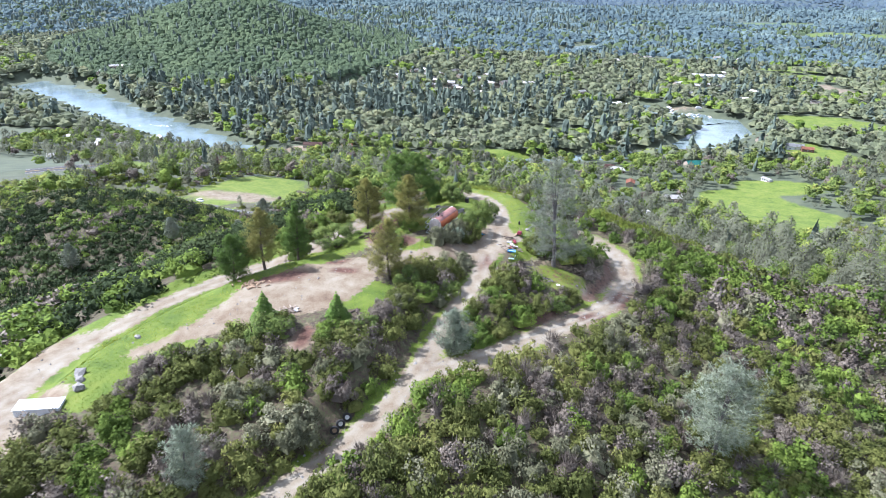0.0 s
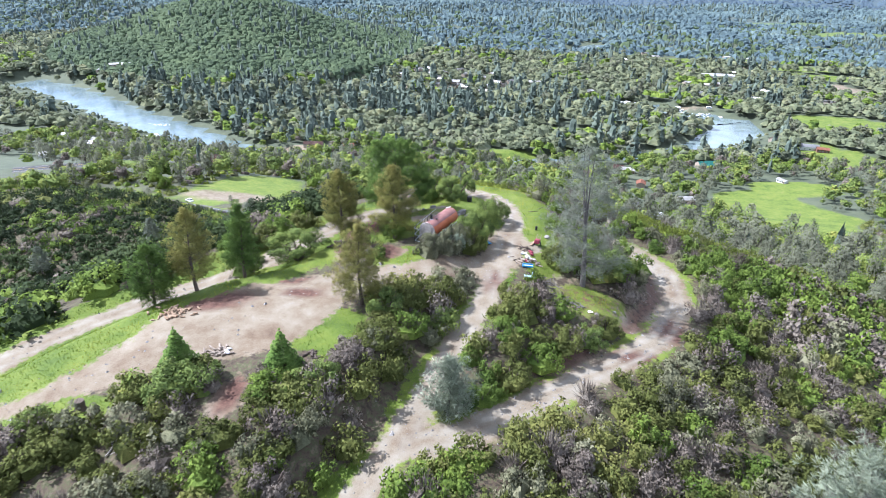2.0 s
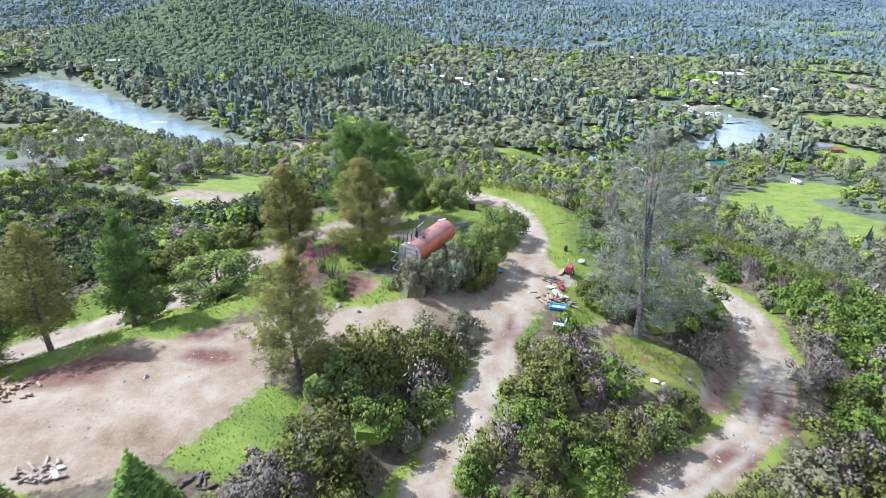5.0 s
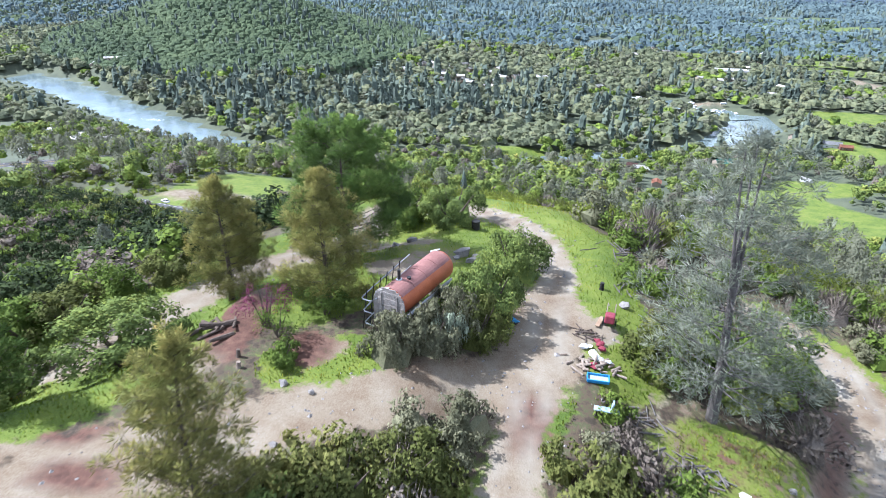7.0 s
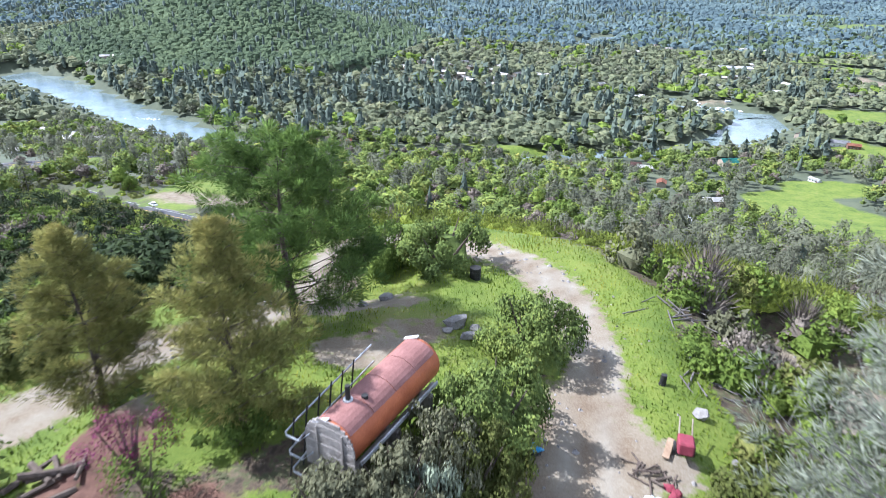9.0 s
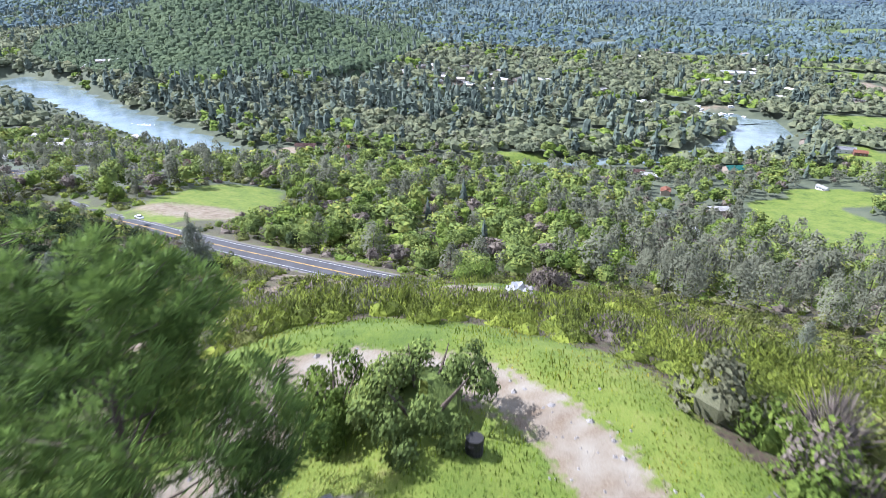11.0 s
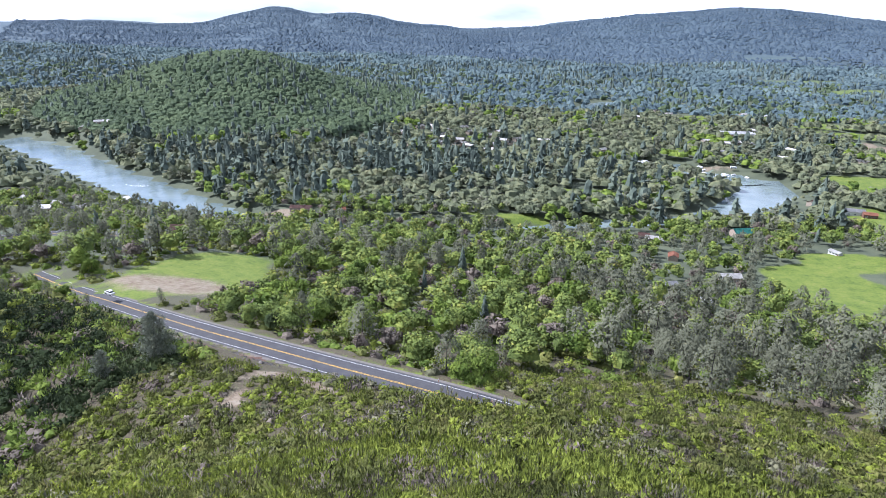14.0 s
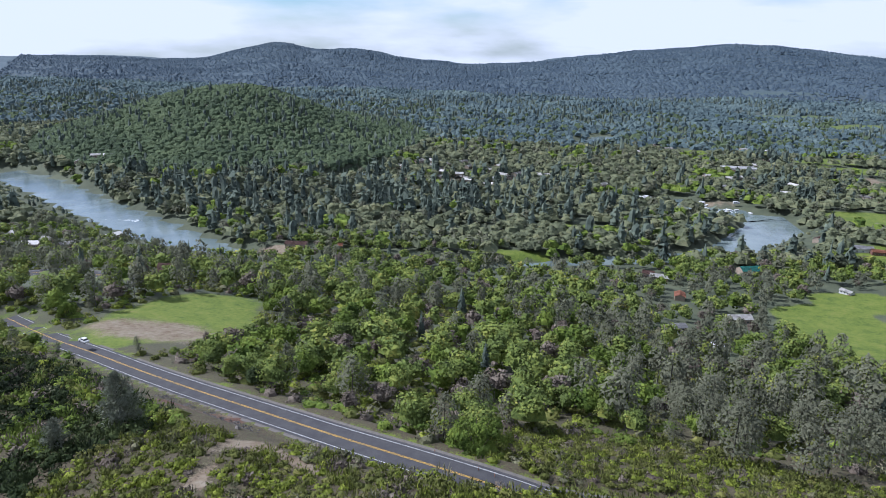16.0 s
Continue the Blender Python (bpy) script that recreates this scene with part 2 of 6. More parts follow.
M_BLOSSOM = leafy("redbud_blossom", [(0.1, (0.095, 0.024, 0.048)), (0.6, (0.184, 0.048, 0.095)), (1.0, (0.245, 0.109, 0.150))], patch=0.9)
M_BLADE = leafy("grass_blades", [(0.05, (0.064, 0.104, 0.011)), (0.5, (0.144, 0.206, 0.015)), (0.85, (0.246, 0.244, 0.031)), (1.0, (0.381, 0.266, 0.031))], patch=0.25, through_light=0.4, rounded=0.95)
M_BARK = plain("bark", (0.045, 0.032, 0.024), (0.128, 0.099, 0.077), 6.0, 0.9, bump_by=0.6)
M_GREYBARK = plain("grey_bark", (0.053, 0.046, 0.041), (0.134, 0.122, 0.110), 5.0, 0.9, bump_by=0.5)
M_ASPHALT = plain("asphalt", (0.029, 0.029, 0.032), (0.054, 0.053, 0.054), 0.35, 0.85, bump_by=0.2)
M_GRAVEL = plain("gravel", (0.077, 0.070, 0.061), (0.141, 0.128, 0.115), 1.2, 0.95, bump_by=0.6)
M_WHITE_LINE = plain("white_road_paint", (0.318, 0.318, 0.307), (0.410, 0.410, 0.399), 2.0, 0.6)
M_YELLOW_LINE = plain("yellow_road_paint", (0.352, 0.211, 0.026), (0.448, 0.282, 0.045), 2.0, 0.6)
M_ROCK = plain("grey_rock", (0.110, 0.100, 0.090), (0.260, 0.245, 0.225), 1.6, 0.9, bump_by=0.7)
M_WOOD = plain("weathered_wood", (0.128, 0.096, 0.070), (0.269, 0.224, 0.179), 4.0, 0.85, bump_by=0.4)
M_CUT = plain("cut_firewood", (0.154, 0.096, 0.058), (0.282, 0.205, 0.134), 5.0, 0.85)
M_GREYBOARD = plain("grey_boards", (0.154, 0.134, 0.118), (0.294, 0.269, 0.243), 5.0, 0.85, bump_by=0.5)
M_RUST = plain("rusty_orange_paint", (0.256, 0.070, 0.029), (0.422, 0.128, 0.051), 1.6, 0.6, bump_by=0.2)
M_MAROON = plain("faded_maroon_paint", (0.128, 0.054, 0.045), (0.230, 0.112, 0.096), 1.3, 0.65, bump_by=0.2)
M_WHITE = plain("white_paint", (0.384, 0.384, 0.378), (0.538, 0.538, 0.531), 2.0, 0.5, bump_by=0.1)
M_STEEL = plain("galvanised_steel", (0.230, 0.243, 0.256), (0.384, 0.397, 0.403), 4.0, 0.45, 0.6, bump_by=0.1)
M_SHEET = plain("white_metal_sheet", (0.352, 0.358, 0.371), (0.474, 0.480, 0.493), 1.0, 0.5, 0.0, bump_by=0.1)
M_BLACK = plain("black_metal", (0.008, 0.008, 0.008), (0.026, 0.024, 0.023), 5.0, 0.6)
M_TYRE = plain("tyre_rubber", (0.012, 0.012, 0.012), (0.029, 0.028, 0.027), 8.0, 0.85)
M_BLUE = plain("blue_plastic", (0.019, 0.141, 0.320), (0.038, 0.218, 0.397), 3.0, 0.5)
M_PALEBLUE = plain("pale_blue_paint", (0.192, 0.269, 0.307), (0.294, 0.371, 0.397), 3.0, 0.6)
M_RED = plain("red_fabric", (0.109, 0.016, 0.026), (0.205, 0.032, 0.048), 6.0, 0.8)
M_BROWNROOF = plain("brown_shingle", (0.058, 0.032, 0.026), (0.109, 0.061, 0.048), 2.0, 0.85)
M_GREYROOF = plain("grey_roof", (0.154, 0.154, 0.154), (0.269, 0.269, 0.269), 1.0, 0.8)
M_PALEROOF = plain("pale_roof", (0.333, 0.320, 0.301), (0.461, 0.448, 0.422), 1.0, 0.7)
M_GREENROOF = plain("green_metal_roof", (0.019, 0.115, 0.096), (0.038, 0.173, 0.141), 1.0, 0.5)
M_ORANGEROOF = plain("orange_roof", (0.205, 0.083, 0.051), (0.288, 0.128, 0.077), 1.0, 0.8)
M_TANWALL = plain("tan_wall", (0.218, 0.173, 0.128), (0.320, 0.269, 0.211), 1.0, 0.8)
M_DARKWALL = plain("dark_red_wall", (0.090, 0.045, 0.035), (0.154, 0.083, 0.064), 1.0, 0.8)


def water_material():
    m, n, l, b = material("river_water", 0.12)
    w, wide = noise_node(n, l, 0.35, 4.0), noise_node(n, l, 0.02, 3.0)
    r = ramp_node(n, [(0.35, (0.09, 0.12, 0.12)), (0.65, (0.15, 0.185, 0.18))])
    l.new(wide.outputs["Fac"], r.inputs["Fac"])
    l.new(r.outputs["Color"], b.inputs["Base Color"])
    b.inputs["Specular IOR Level"].default_value = 0.5
    bumpy(n, l, b, w.outputs["Fac"], 0.6, 0.3)
    return m


def glass_material():
    m, n, l, b = material("window_glass", 0.08)
    b.inputs["Base Color"].default_value = (0.03, 0.035, 0.04, 1)
    b.inputs["Specular IOR Level"].default_value = 0.6
    return m


M_WATER, M_GLASS = water_material(), glass_material()
M_FOAM = plain("rapids_foam", (0.45, 0.50, 0.52), (0.85, 0.87, 0.88), 0.5, 0.7)
# ---------------------------------------------------------------- terrain
def ramp(v, a, b):
    t = np.clip((v - a) / (b - a), 0, 1)
    return t * t * (3 - 2 * t)


def profile(v, knots):
    """Smooth curve through (position, height) knots."""
    k = np.array(knots, float)
    m = np.gradient(k[:, 1], k[:, 0])
    v = np.clip(v, k[0, 0], k[-1, 0])
    i = np.clip(np.searchsorted(k[:, 0], v) - 1, 0, len(k) - 2)
    h = k[i + 1, 0] - k[i, 0]
    t = (v - k[i, 0]) / h
    return ((1 + 2 * t) * (1 - t) ** 2 * k[i, 1] + t * (1 - t) ** 2 * h * m[i]
            + t * t * (3 - 2 * t) * k[i + 1, 1] + t * t * (t - 1) * h * m[i + 1])


def bump(x, y, cx, cy, sx, sy, turn=0.0):
    c, s = math.cos(turn), math.sin(turn)
    u, v = (x - cx) * c + (y - cy) * s, (y - cy) * c - (x - cx) * s
    return np.exp(-0.5 * ((u / sx) ** 2 + (v / sy) ** 2))


def soft(v, w):
    return w * np.logaddexp(0, v / w)


def near_line(x, y, line):
    """Distance to a polyline, and the height along it."""
    best, z = np.full(np.shape(x), 1e9), np.zeros(np.shape(x))
    for a, b in zip(line, line[1:]):
        dx, dy = b[0] - a[0], b[1] - a[1]
        t = np.clip(((x - a[0]) * dx + (y - a[1]) * dy) / (dx * dx + dy * dy), 0, 1)
        d = np.hypot(x - a[0] - t * dx, y - a[1] - t * dy)
        closer = d < best
        best, z = np.where(closer, d, best), np.where(closer, a[2] + t * (b[2] - a[2]), z)
    return best, z


SPINE = [(-60, -9), (0, -4), (35, -0.6), (55, 0.2), (75, 0), (88, -1.8), (100, -7.5), (112, -14), (130, -24), (150, -36.5),
         (175, -53), (205, -67.8), (222, -77), (240, -84), (262, -92.5), (300, -104), (343, -116), (440, -138), (520, -156), (600, -170),
         (680, -183), (900, -187), (1400, -188), (2500, -184), (6000, -180)]


RIDGE = [(-3600, -176), (-2784, -178), (-2109, -164), (-1873, -98), (-1625, -56), (-1385, -92), (-1091, -86), (-875, -130), (-589, -156), (-238, -164),
         (170, -116), (499, -69), (821, -36), (1134, -4), (1448, -15), (1760, -48), (1969, -68), (3600, -120)]


def land(x, y):
    """Height of the bare ground."""
    x, y = np.asarray(x, float), np.asarray(y, float)
    z = profile(y, SPINE)
    near = 1 - ramp(y, 150, 250)
    left = profile(y, [(-60, -38), (30, -34), (60, -27), (80, -16), (100, -17), (160, -22), (260, -40)])
    right = profile(y, [(-60, -6), (30, -4), (50, -3), (64, 0), (75, 4), (90, 5), (160, 10), (260, 20)])
    z = z - near * 0.44 * soft(left - x, 5) - near * 0.28 * soft(x - right, 3) * (1 - 0.35 * ramp(x, 40, 120))
    z = np.maximum(z, -150 - 40 * ramp(y, -100, 700))
    z = z + 24 * bump(x, y, -175, 188, 66, 46, 0.5) - 6 * bump(x, y, -118, 232, 26, 30) + 12 * bump(x, y, -210, 395, 90, 75)
    z = z + 2.5 * bump(x, y, -62, 206, 24, 16)
    z = z - 9 * bump(x, y, 190, 430, 110, 110) - 2 * bump(x, y, 75, 290, 60, 60)
    # hill across the river, the mountain and the skyline ridge
    z = z + 88 * bump(x, y, -548, 1310, 150, 185, 0.25) + 22 * bump(x, y, -760, 1250, 120, 140)
    top = profile(x * 4300 / np.maximum(y, 800), RIDGE) - 14
    start = 2900 - 900 * ramp(x, -300, 900)
    rise = ramp(y, start, 4450)
    z = z + (np.where(y > 1900, top, z) - z) * rise * (y > 1900)
    z = z + 7 * bump(x, y, 330, 640, 90, 130) + 6 * bump(x, y, 420, 820, 120, 120)
    return z


def hashed(i, j, seed):
    v = np.sin(i * 127.1 + j * 311.7 + seed * 74.7) * 43758.5453
    return v - np.floor(v)


def vnoise(x, y, size, seed=0):
    """Smooth value noise between 0 and 1."""
    x, y = np.asarray(x, float) / size, np.asarray(y, float) / size
    i, j = np.floor(x), np.floor(y)
    u, v = x - i, y - j
    u, v = u * u * (3 - 2 * u), v * v * (3 - 2 * v)
    a = hashed(i, j, seed) * (1 - u) + hashed(i + 1, j, seed) * u
    b = hashed(i, j + 1, seed) * (1 - u) + hashed(i + 1, j + 1, seed) * u
    return a * (1 - v) + b * v


# tracks as x, y, height; the loop road, the lower track, the highway
MAIN = [(-16, 19, -3.4), (-11.4, 26.2, -3), (-8.3, 30.5, -2.8), (-5.7, 35.3, -2.5), (-3.3, 42.6, -2.2), (-1.5, 50.4, -1.8), (0.3, 57.3, -1.3), (1.6, 64, -0.8),
        (2.1, 69.5, -0.5), (2.75, 74.2, -0.5), (2.2, 78, -0.75), (1.1, 80.6, -0.9)]
CREST = [(1.1, 80.6, -0.9), (-0.6, 83, -1.1), (-3, 84.6, -1.4), (-7, 85, -1.6), (-9.8, 83.6, -1.6), (-10.4, 81.5, -1.5), (-9.4, 79, -1.2),
         (-13.2, 73.7, -0.9), (-15.4, 71, -0.7), (-19.8, 62.3, -1.0), (-24.6, 60, -2.5), (-28.8, 56.2, -2.8), (-31.2, 53, -2.9), (-34.4, 48.8, -3.2), (-38.4, 41.4, -3.9), (-39.5, 35, -4), (-37, 27, -3.6)]
LOWER = [(-2.6, 41.5, -2.2), (0.8, 43.2, -2.5), (3.5, 46.2, -2.9), (7.3, 50.4, -3.5), (11.7, 54.8, -4.1), (16.5, 61.0, -4.8), (19.2, 67.3, -5.2), (18.9, 73, -5), (16.3, 77.8, -4.7), (12, 80, -4.3)]
BANK = [(5.0, 51.6, 0), (9.6, 56.4, 0), (14.0, 62, 0), (16.8, 68, 0), (16.6, 72, 0)]
YARD = [(2.4, 73.0, 1.0), (2.2, 71.0, 1.55), (1.9, 68.6, 1.85), (1.6, 65.6, 1.9), (0.6, 64.2, 1.5), (-3.4, 62.1, 1.2), (-6.3, 60, 1.2), (-9.4, 58.3, 1.4), (-12.5, 55.6, 3.2), (-16.5, 51.5, 5), (-21.2, 48.6, 3.7), (-23.9, 44.2, 2.0), (-26.6, 41.0, 1.0), (-29.5, 39.0, 0.5)]
HIGHWAY = [(-330, 385, -120), (-291, 412, -122), (-270, 427, -123.5), (-246, 426, -123.5), (-205, 414, -121)]
HIGHWAY_NEAR = [(-222, 334, -108), (-184.9, 312.7, -104), (-157.2, 297.6, -100), (-125.4, 278.6, -94.5), (-104.8, 266.5, -90.8), (-80.3, 252.4, -86.2), (-59.8, 240.6, -82.3), (-45.7, 232.5, -79.6), (-30.5, 224.5, -77), (-17.4, 218.6, -75.6), (-5.5, 214.4, -75.4), (2, 212.6, -76), (10, 213, -77.2), (22, 215.5, -79.5), (40, 220, -82)]
SPUR = [(-22, 87.5, 1.2), (-19.8, 89.9, 1.3), (-18.3, 91.8, 1.3), (-17.1, 95.6, 1.3), (-15.9, 100.1, 1.25), (-14.3, 104.9, 1.2), (-13.2, 108, 0.7)]
SIDE_TRAIL = [(1.8, 119, 0.1), (3.8, 114, 0.25), (5, 109.5, 0.2), (6, 105.5, 0.2), (7.5, 100, 0.2), (9, 94, 0.1)]
SCAR = [(-63, 216, 2.6), (-57.5, 213, 3.2), (-51, 209, 1.3), (-47, 205, 1.6), (-41, 200, 1.2)]
SCAR_TWO = [(-63, 214, 2.2), (-63, 206, 1.7), (-60, 194, 1.4)]
RIVER_LEFT = [(-760, 940, 34), (-700, 915, 34), (-666, 900, 35), (-581, 844, 33), (-495, 785, 30), (-412, 730, 31), (-337, 685, 27), (-278, 650, 24), (-228, 630, 20),
              (-170, 640, 13), (-80, 655, 14), (2, 674, 16), (65, 702, 15), (132, 729, 15), (195, 762, 17), (240, 815, 27), (280, 868, 31), (283, 905, 26), (240, 930, 20), (200, 948, 20), (180, 985, 20)]
RIVER_FAR = [(-285, 1010, 14), (-262, 1040, 19), (-243, 1092, 20), (-232, 1120, 12)]
RIVER_END = [(88, 1440, 12), (112, 1470, 26), (150, 1535, 26), (168, 1560, 10)]
WATER = -191.8


def ground(x, y):
    """Height of the ground with the cut tracks, the roads and the river bed."""
    x, y = np.asarray(x, float), np.asarray(y, float)
    z = land(x, y)
    z = z + (vnoise(x, y, 7, 3) - 0.5) * 0.7 * ramp(y, 20, 90) + (vnoise(x, y, 2.3, 4) - 0.5) * 0.22
    z = z + (vnoise(x, y, 90, 5) - 0.5) * 12 * ramp(y, 900, 1500) + (vnoise(x, y, 260, 6) - 0.5) * 36 * ramp(y, 1700, 2600) * (1 - 0.8 * ramp(y, 3600, 4400))
    z = z + 0.75 * bump(x, y, -13.8, 67.6, 1.8, 1.8) + 0.7 * bump(x, y, -10.2, 75.4, 1.6, 1.6) + 4 * bump(x, y, 24, 200, 18, 8) + 1.8 * bump(x, y, -4.5, 116, 7, 4.5)
    for line, half, slope in ((MAIN, 1.7, 1.6), (CREST, 1.9, 1.6), (LOWER, 1.9, 1.3), (HIGHWAY_NEAR, 6.0, 6.0), (HIGHWAY, 6.0, 7.0)):
        d, level = near_line(x, y, line)
        z = z + (level - z) * (1 - ramp(d, half, half + slope * 1.8))
    for line in (RIVER_LEFT, RIVER_FAR, RIVER_END):
        d, half = near_line(x, y, line)
        z = z + (np.minimum(z, WATER - 2) - z) * (1 - ramp(d, half * 0.9, half * 1.25 + 6))
    return z


def dirt(x, y):
    """How bare the ground is, 0 to 1."""
    n = (vnoise(x, y, 1.7, 11) - 0.5) * 1.1 + (vnoise(x, y, 0.7, 12) - 0.5) * 0.5
    m = np.zeros(np.shape(x))
    for line, half in ((MAIN, 0.85), (LOWER, 1.2)):
        d, _ = near_line(x, y, line)
        m = np.maximum(m, 1 - ramp(d + n * 0.5, half - 0.45, half + 1.0))
    d, _ = near_line(x, y, CREST)
    half = 0.95 + 1.9 * ramp(-x, 37, 41)
    m = np.maximum(m, 1 - ramp(d + n * 0.5, half - 0.45, half + 1.0))
    d, _ = near_line(x, y, BANK)
    m = np.maximum(m, 0.75 * (1 - ramp(d + n, 0.35, 1.0)))
    for line in (YARD, SPUR, SIDE_TRAIL, SCAR, SCAR_TWO):
        d, half = near_line(x, y, line)
        m = np.maximum(m, 1 - ramp(d + n, half - 0.7, half + 1.2))
    for cx, cy, sx, sy, full in ((4.6, 68.5, 1.5, 1.2, 0.9), (-6.5, 72.0, 1.8, 1.5, 0.85), (-4.8, 74.1, 1.6, 1.1, 0.7), (-7.2, 76.8, 2.6, 1.2, 0.8), (-8.6, 63.5, 1.7, 1.2, 0.95), (-14.7, 42, 1.2, 2.2, 0.9), (-36, 31, 3.5, 4, 1), (-6.5, 113, 3.6, 1.8, 0.75), (9.6, 62.5, 4.2, 3.4, 0.38), (-12.3, 64.6, 1.4, 3.6, 0.95), (-84, 242, 13, 3.5, 0.9)):
        m = np.maximum(m, full * (1 - ramp(np.hypot((x - cx) / sx, (y - cy) / sy) + n * 0.5, 0.7, 1.3)))
    for cx, cy, sx, sy in ((-152, 327, 33, 18), (470, 1010, 40, 22), (230, 955, 60, 12), (-220, 1075, 25, 6), (318, 1185, 50, 12), (515, 1140, 34, 70), (-175, 1003, 55, 8), (-235, 664, 32, 9)):
        m = np.maximum(m, 0.8 * (1 - ramp(np.hypot((x - cx) / sx, (y - cy) / sy) + n * 0.2, 0.6, 1.15)))
    return m


def meadow(x, y):
    """How grassy the ground is, 0 to 1."""
    n = (vnoise(x, y, 3.5, 21) - 0.5) * 0.9 + (vnoise(x, y, 1.2, 22) - 0.5) * 0.4
    d, _ = near_line(x, y, [(-34, 39, 0), (-27, 50, 0), (-22, 58, 0), (-15, 66, 0), (-10, 74, 0), (-5, 79, 0), (-2, 82, 0)])
    m = 1 - ramp(d + 5 * n + 2.5 * (vnoise(x, y, 2.2, 25) - 0.4), 4.2, 8.0)
    d, _ = near_line(x, y, [(5.5, 66, 0), (5.3, 72, 0), (4.6, 78, 0), (2.5, 83, 0), (-3, 87.3, 0), (-10, 87, 0), (-13, 82, 0)])
    m = np.maximum(m, 1 - ramp(d + n, 1.6, 2.8))
    for line, half in ((CREST, 2.8), (MAIN, 1.0), (LOWER, 1.35), (SPUR, 2.3), (SIDE_TRAIL, 0.7)):
        d, _ = near_line(x, y, line)
        m = np.maximum(m, 1 - ramp(d + 1.5 * n, half, half + 1.2))
    for cx, cy, sx, sy in ((9.4, 62.0, 3.6, 2.8), (-5, 73, 6.5, 7.5), (-11, 69, 5, 5), (-10.5, 50, 3.4, 3), (-21, 43, 4.2, 1.5), (-5.5, 88.6, 5, 1.7), (-7, 62.4, 5, 2.6), (-5, 114.5, 8.5, 5.2), (-32, 34, 4, 3), (-19, 45.5, 2.5, 1.6), (-28, 46, 5, 3), (-24.6, 40.0, 4.2, 1.5), (-29.6, 36, 3, 3.6)):
        m = np.maximum(m, 1 - ramp(np.hypot((x - cx) / sx, (y - cy) / sy) + 0.6 * n, 0.75, 1.15))
    far = 0.45 * (vnoise(x, y, 34, 23) - 0.5) + 0.2 * (vnoise(x, y, 12, 24) - 0.5)
    for cx, cy, sx, sy in ((-152, 354, 32, 50), (197, 488, 42, 84), (238, 575, 40, 30), (402, 882, 64, 46), (330, 725, 46, 52), (60, 800, 44, 16), (-190, 1400, 45, 14), (289, 1370, 40, 22), (495, 1312, 60, 25), (833, 1838, 140, 40), (-60, 1480, 50, 14), (-640, 985, 45, 22), (190, 1130, 120, 12), (520, 1240, 110, 30), (-120, 1750, 70, 30), (60, 640, 40, 12), (700, 2100, 160, 60), (-20, 700, 45, 9), (860, 1560, 150, 45), (300, 1900, 100, 26), (-500, 2150, 130, 30), (900, 2650, 170, 40), (-950, 2500, 170, 40), (60, 2350, 90, 26), (-1250, 3100, 170, 50), (1300, 2300, 150, 40), (-250, 1560, 60, 16)):
        m = np.maximum(m, 1 - ramp(np.hypot((x - cx) / sx, (y - cy) / sy) + far, 0.85, 1.1))
    for line in (HIGHWAY_NEAR, HIGHWAY):
        d, _ = near_line(x, y, line)
        m = np.maximum(m, 0.7 * (1 - ramp(d + 3 * n, 5.5, 7.5)))
    return m


def red_soil(x, y):
    n = (vnoise(x, y, 2.2, 31) - 0.5)
    d, _ = near_line(x, y, BANK)
    m = 0.8 * (1 - ramp(d + n, 0.5, 1.2))
    for cx, cy, sx, sy in ((-10, 63.4, 4.6, 3.0), (-21.3, 52.6, 2.6, 1.3), (-14, 55.2, 1.4, 0.7), (-14.4, 42.4, 1.1, 2.2), (9.6, 62.5, 4.0, 3.2), (-13, 64.5, 2, 3.2), (-21, 54, 3, 1.2), (-16, 57.5, 2.2, 0.8), (1.6, 61.5, 1, 2.5), (13, 56.5, 3.5, 1.2), (17.5, 63, 1.5, 3), (40, 205, 22, 5), (-84, 242, 14, 5)):
        m = np.maximum(m, 1 - ramp(np.hypot((x - cx) / sx, (y - cy) / sy) + n, 0.5, 1.2))
    return m


def rutted(x, y):
    """Wheel ruts along the tracks, 0 to 1."""
    m = np.zeros(np.shape(x))
    for line in (MAIN, LOWER, CREST):
        d, _ = near_line(x, y, line)
        m = np.maximum(m, np.exp(-(((d - 0.62 + 0.25 * (vnoise(x, y, 3, 61) - 0.5)) / 0.26) ** 2)))
    return m
# ---------------------------------------------------------------- mesh helpers
def mesh_of(name, verts, faces, mat, smooth=False):
    """A mesh from arrays; faces all have the same number of corners."""
    verts, faces = np.asarray(verts, np.float32).reshape(-1, 3), np.asarray(faces, np.int32)
    me = bpy.data.meshes.new(name)
    me.vertices.add(len(verts))
    me.vertices.foreach_set("co", verts.ravel())
    me.loops.add(faces.size)
    me.loops.foreach_set("vertex_index", faces.ravel())
    me.polygons.add(len(faces))
    me.polygons.foreach_set("loop_start", np.arange(len(faces), dtype=np.int32) * faces.shape[1])
    me.update(calc_edges=True)
    if smooth:
        me.polygons.foreach_set("use_smooth", np.ones(len(faces), bool))
    me.materials.append(mat)
    return me


def quads_mesh(name, quads, mat):
    """Loose quads, each an island: (n, 4, 3), or (n, 5, 3) with the way the clump faces as a fifth row."""
    q = np.asarray(quads, np.float32)
    me = mesh_of(name, q[:, :4], np.arange(len(q) * 4).reshape(-1, 4), mat)
    if q.shape[1] == 5:
        me.attributes.new("round", "FLOAT_VECTOR", "FACE").data.foreach_set("vector", np.ascontiguousarray(q[:, 4]).ravel())
    return me


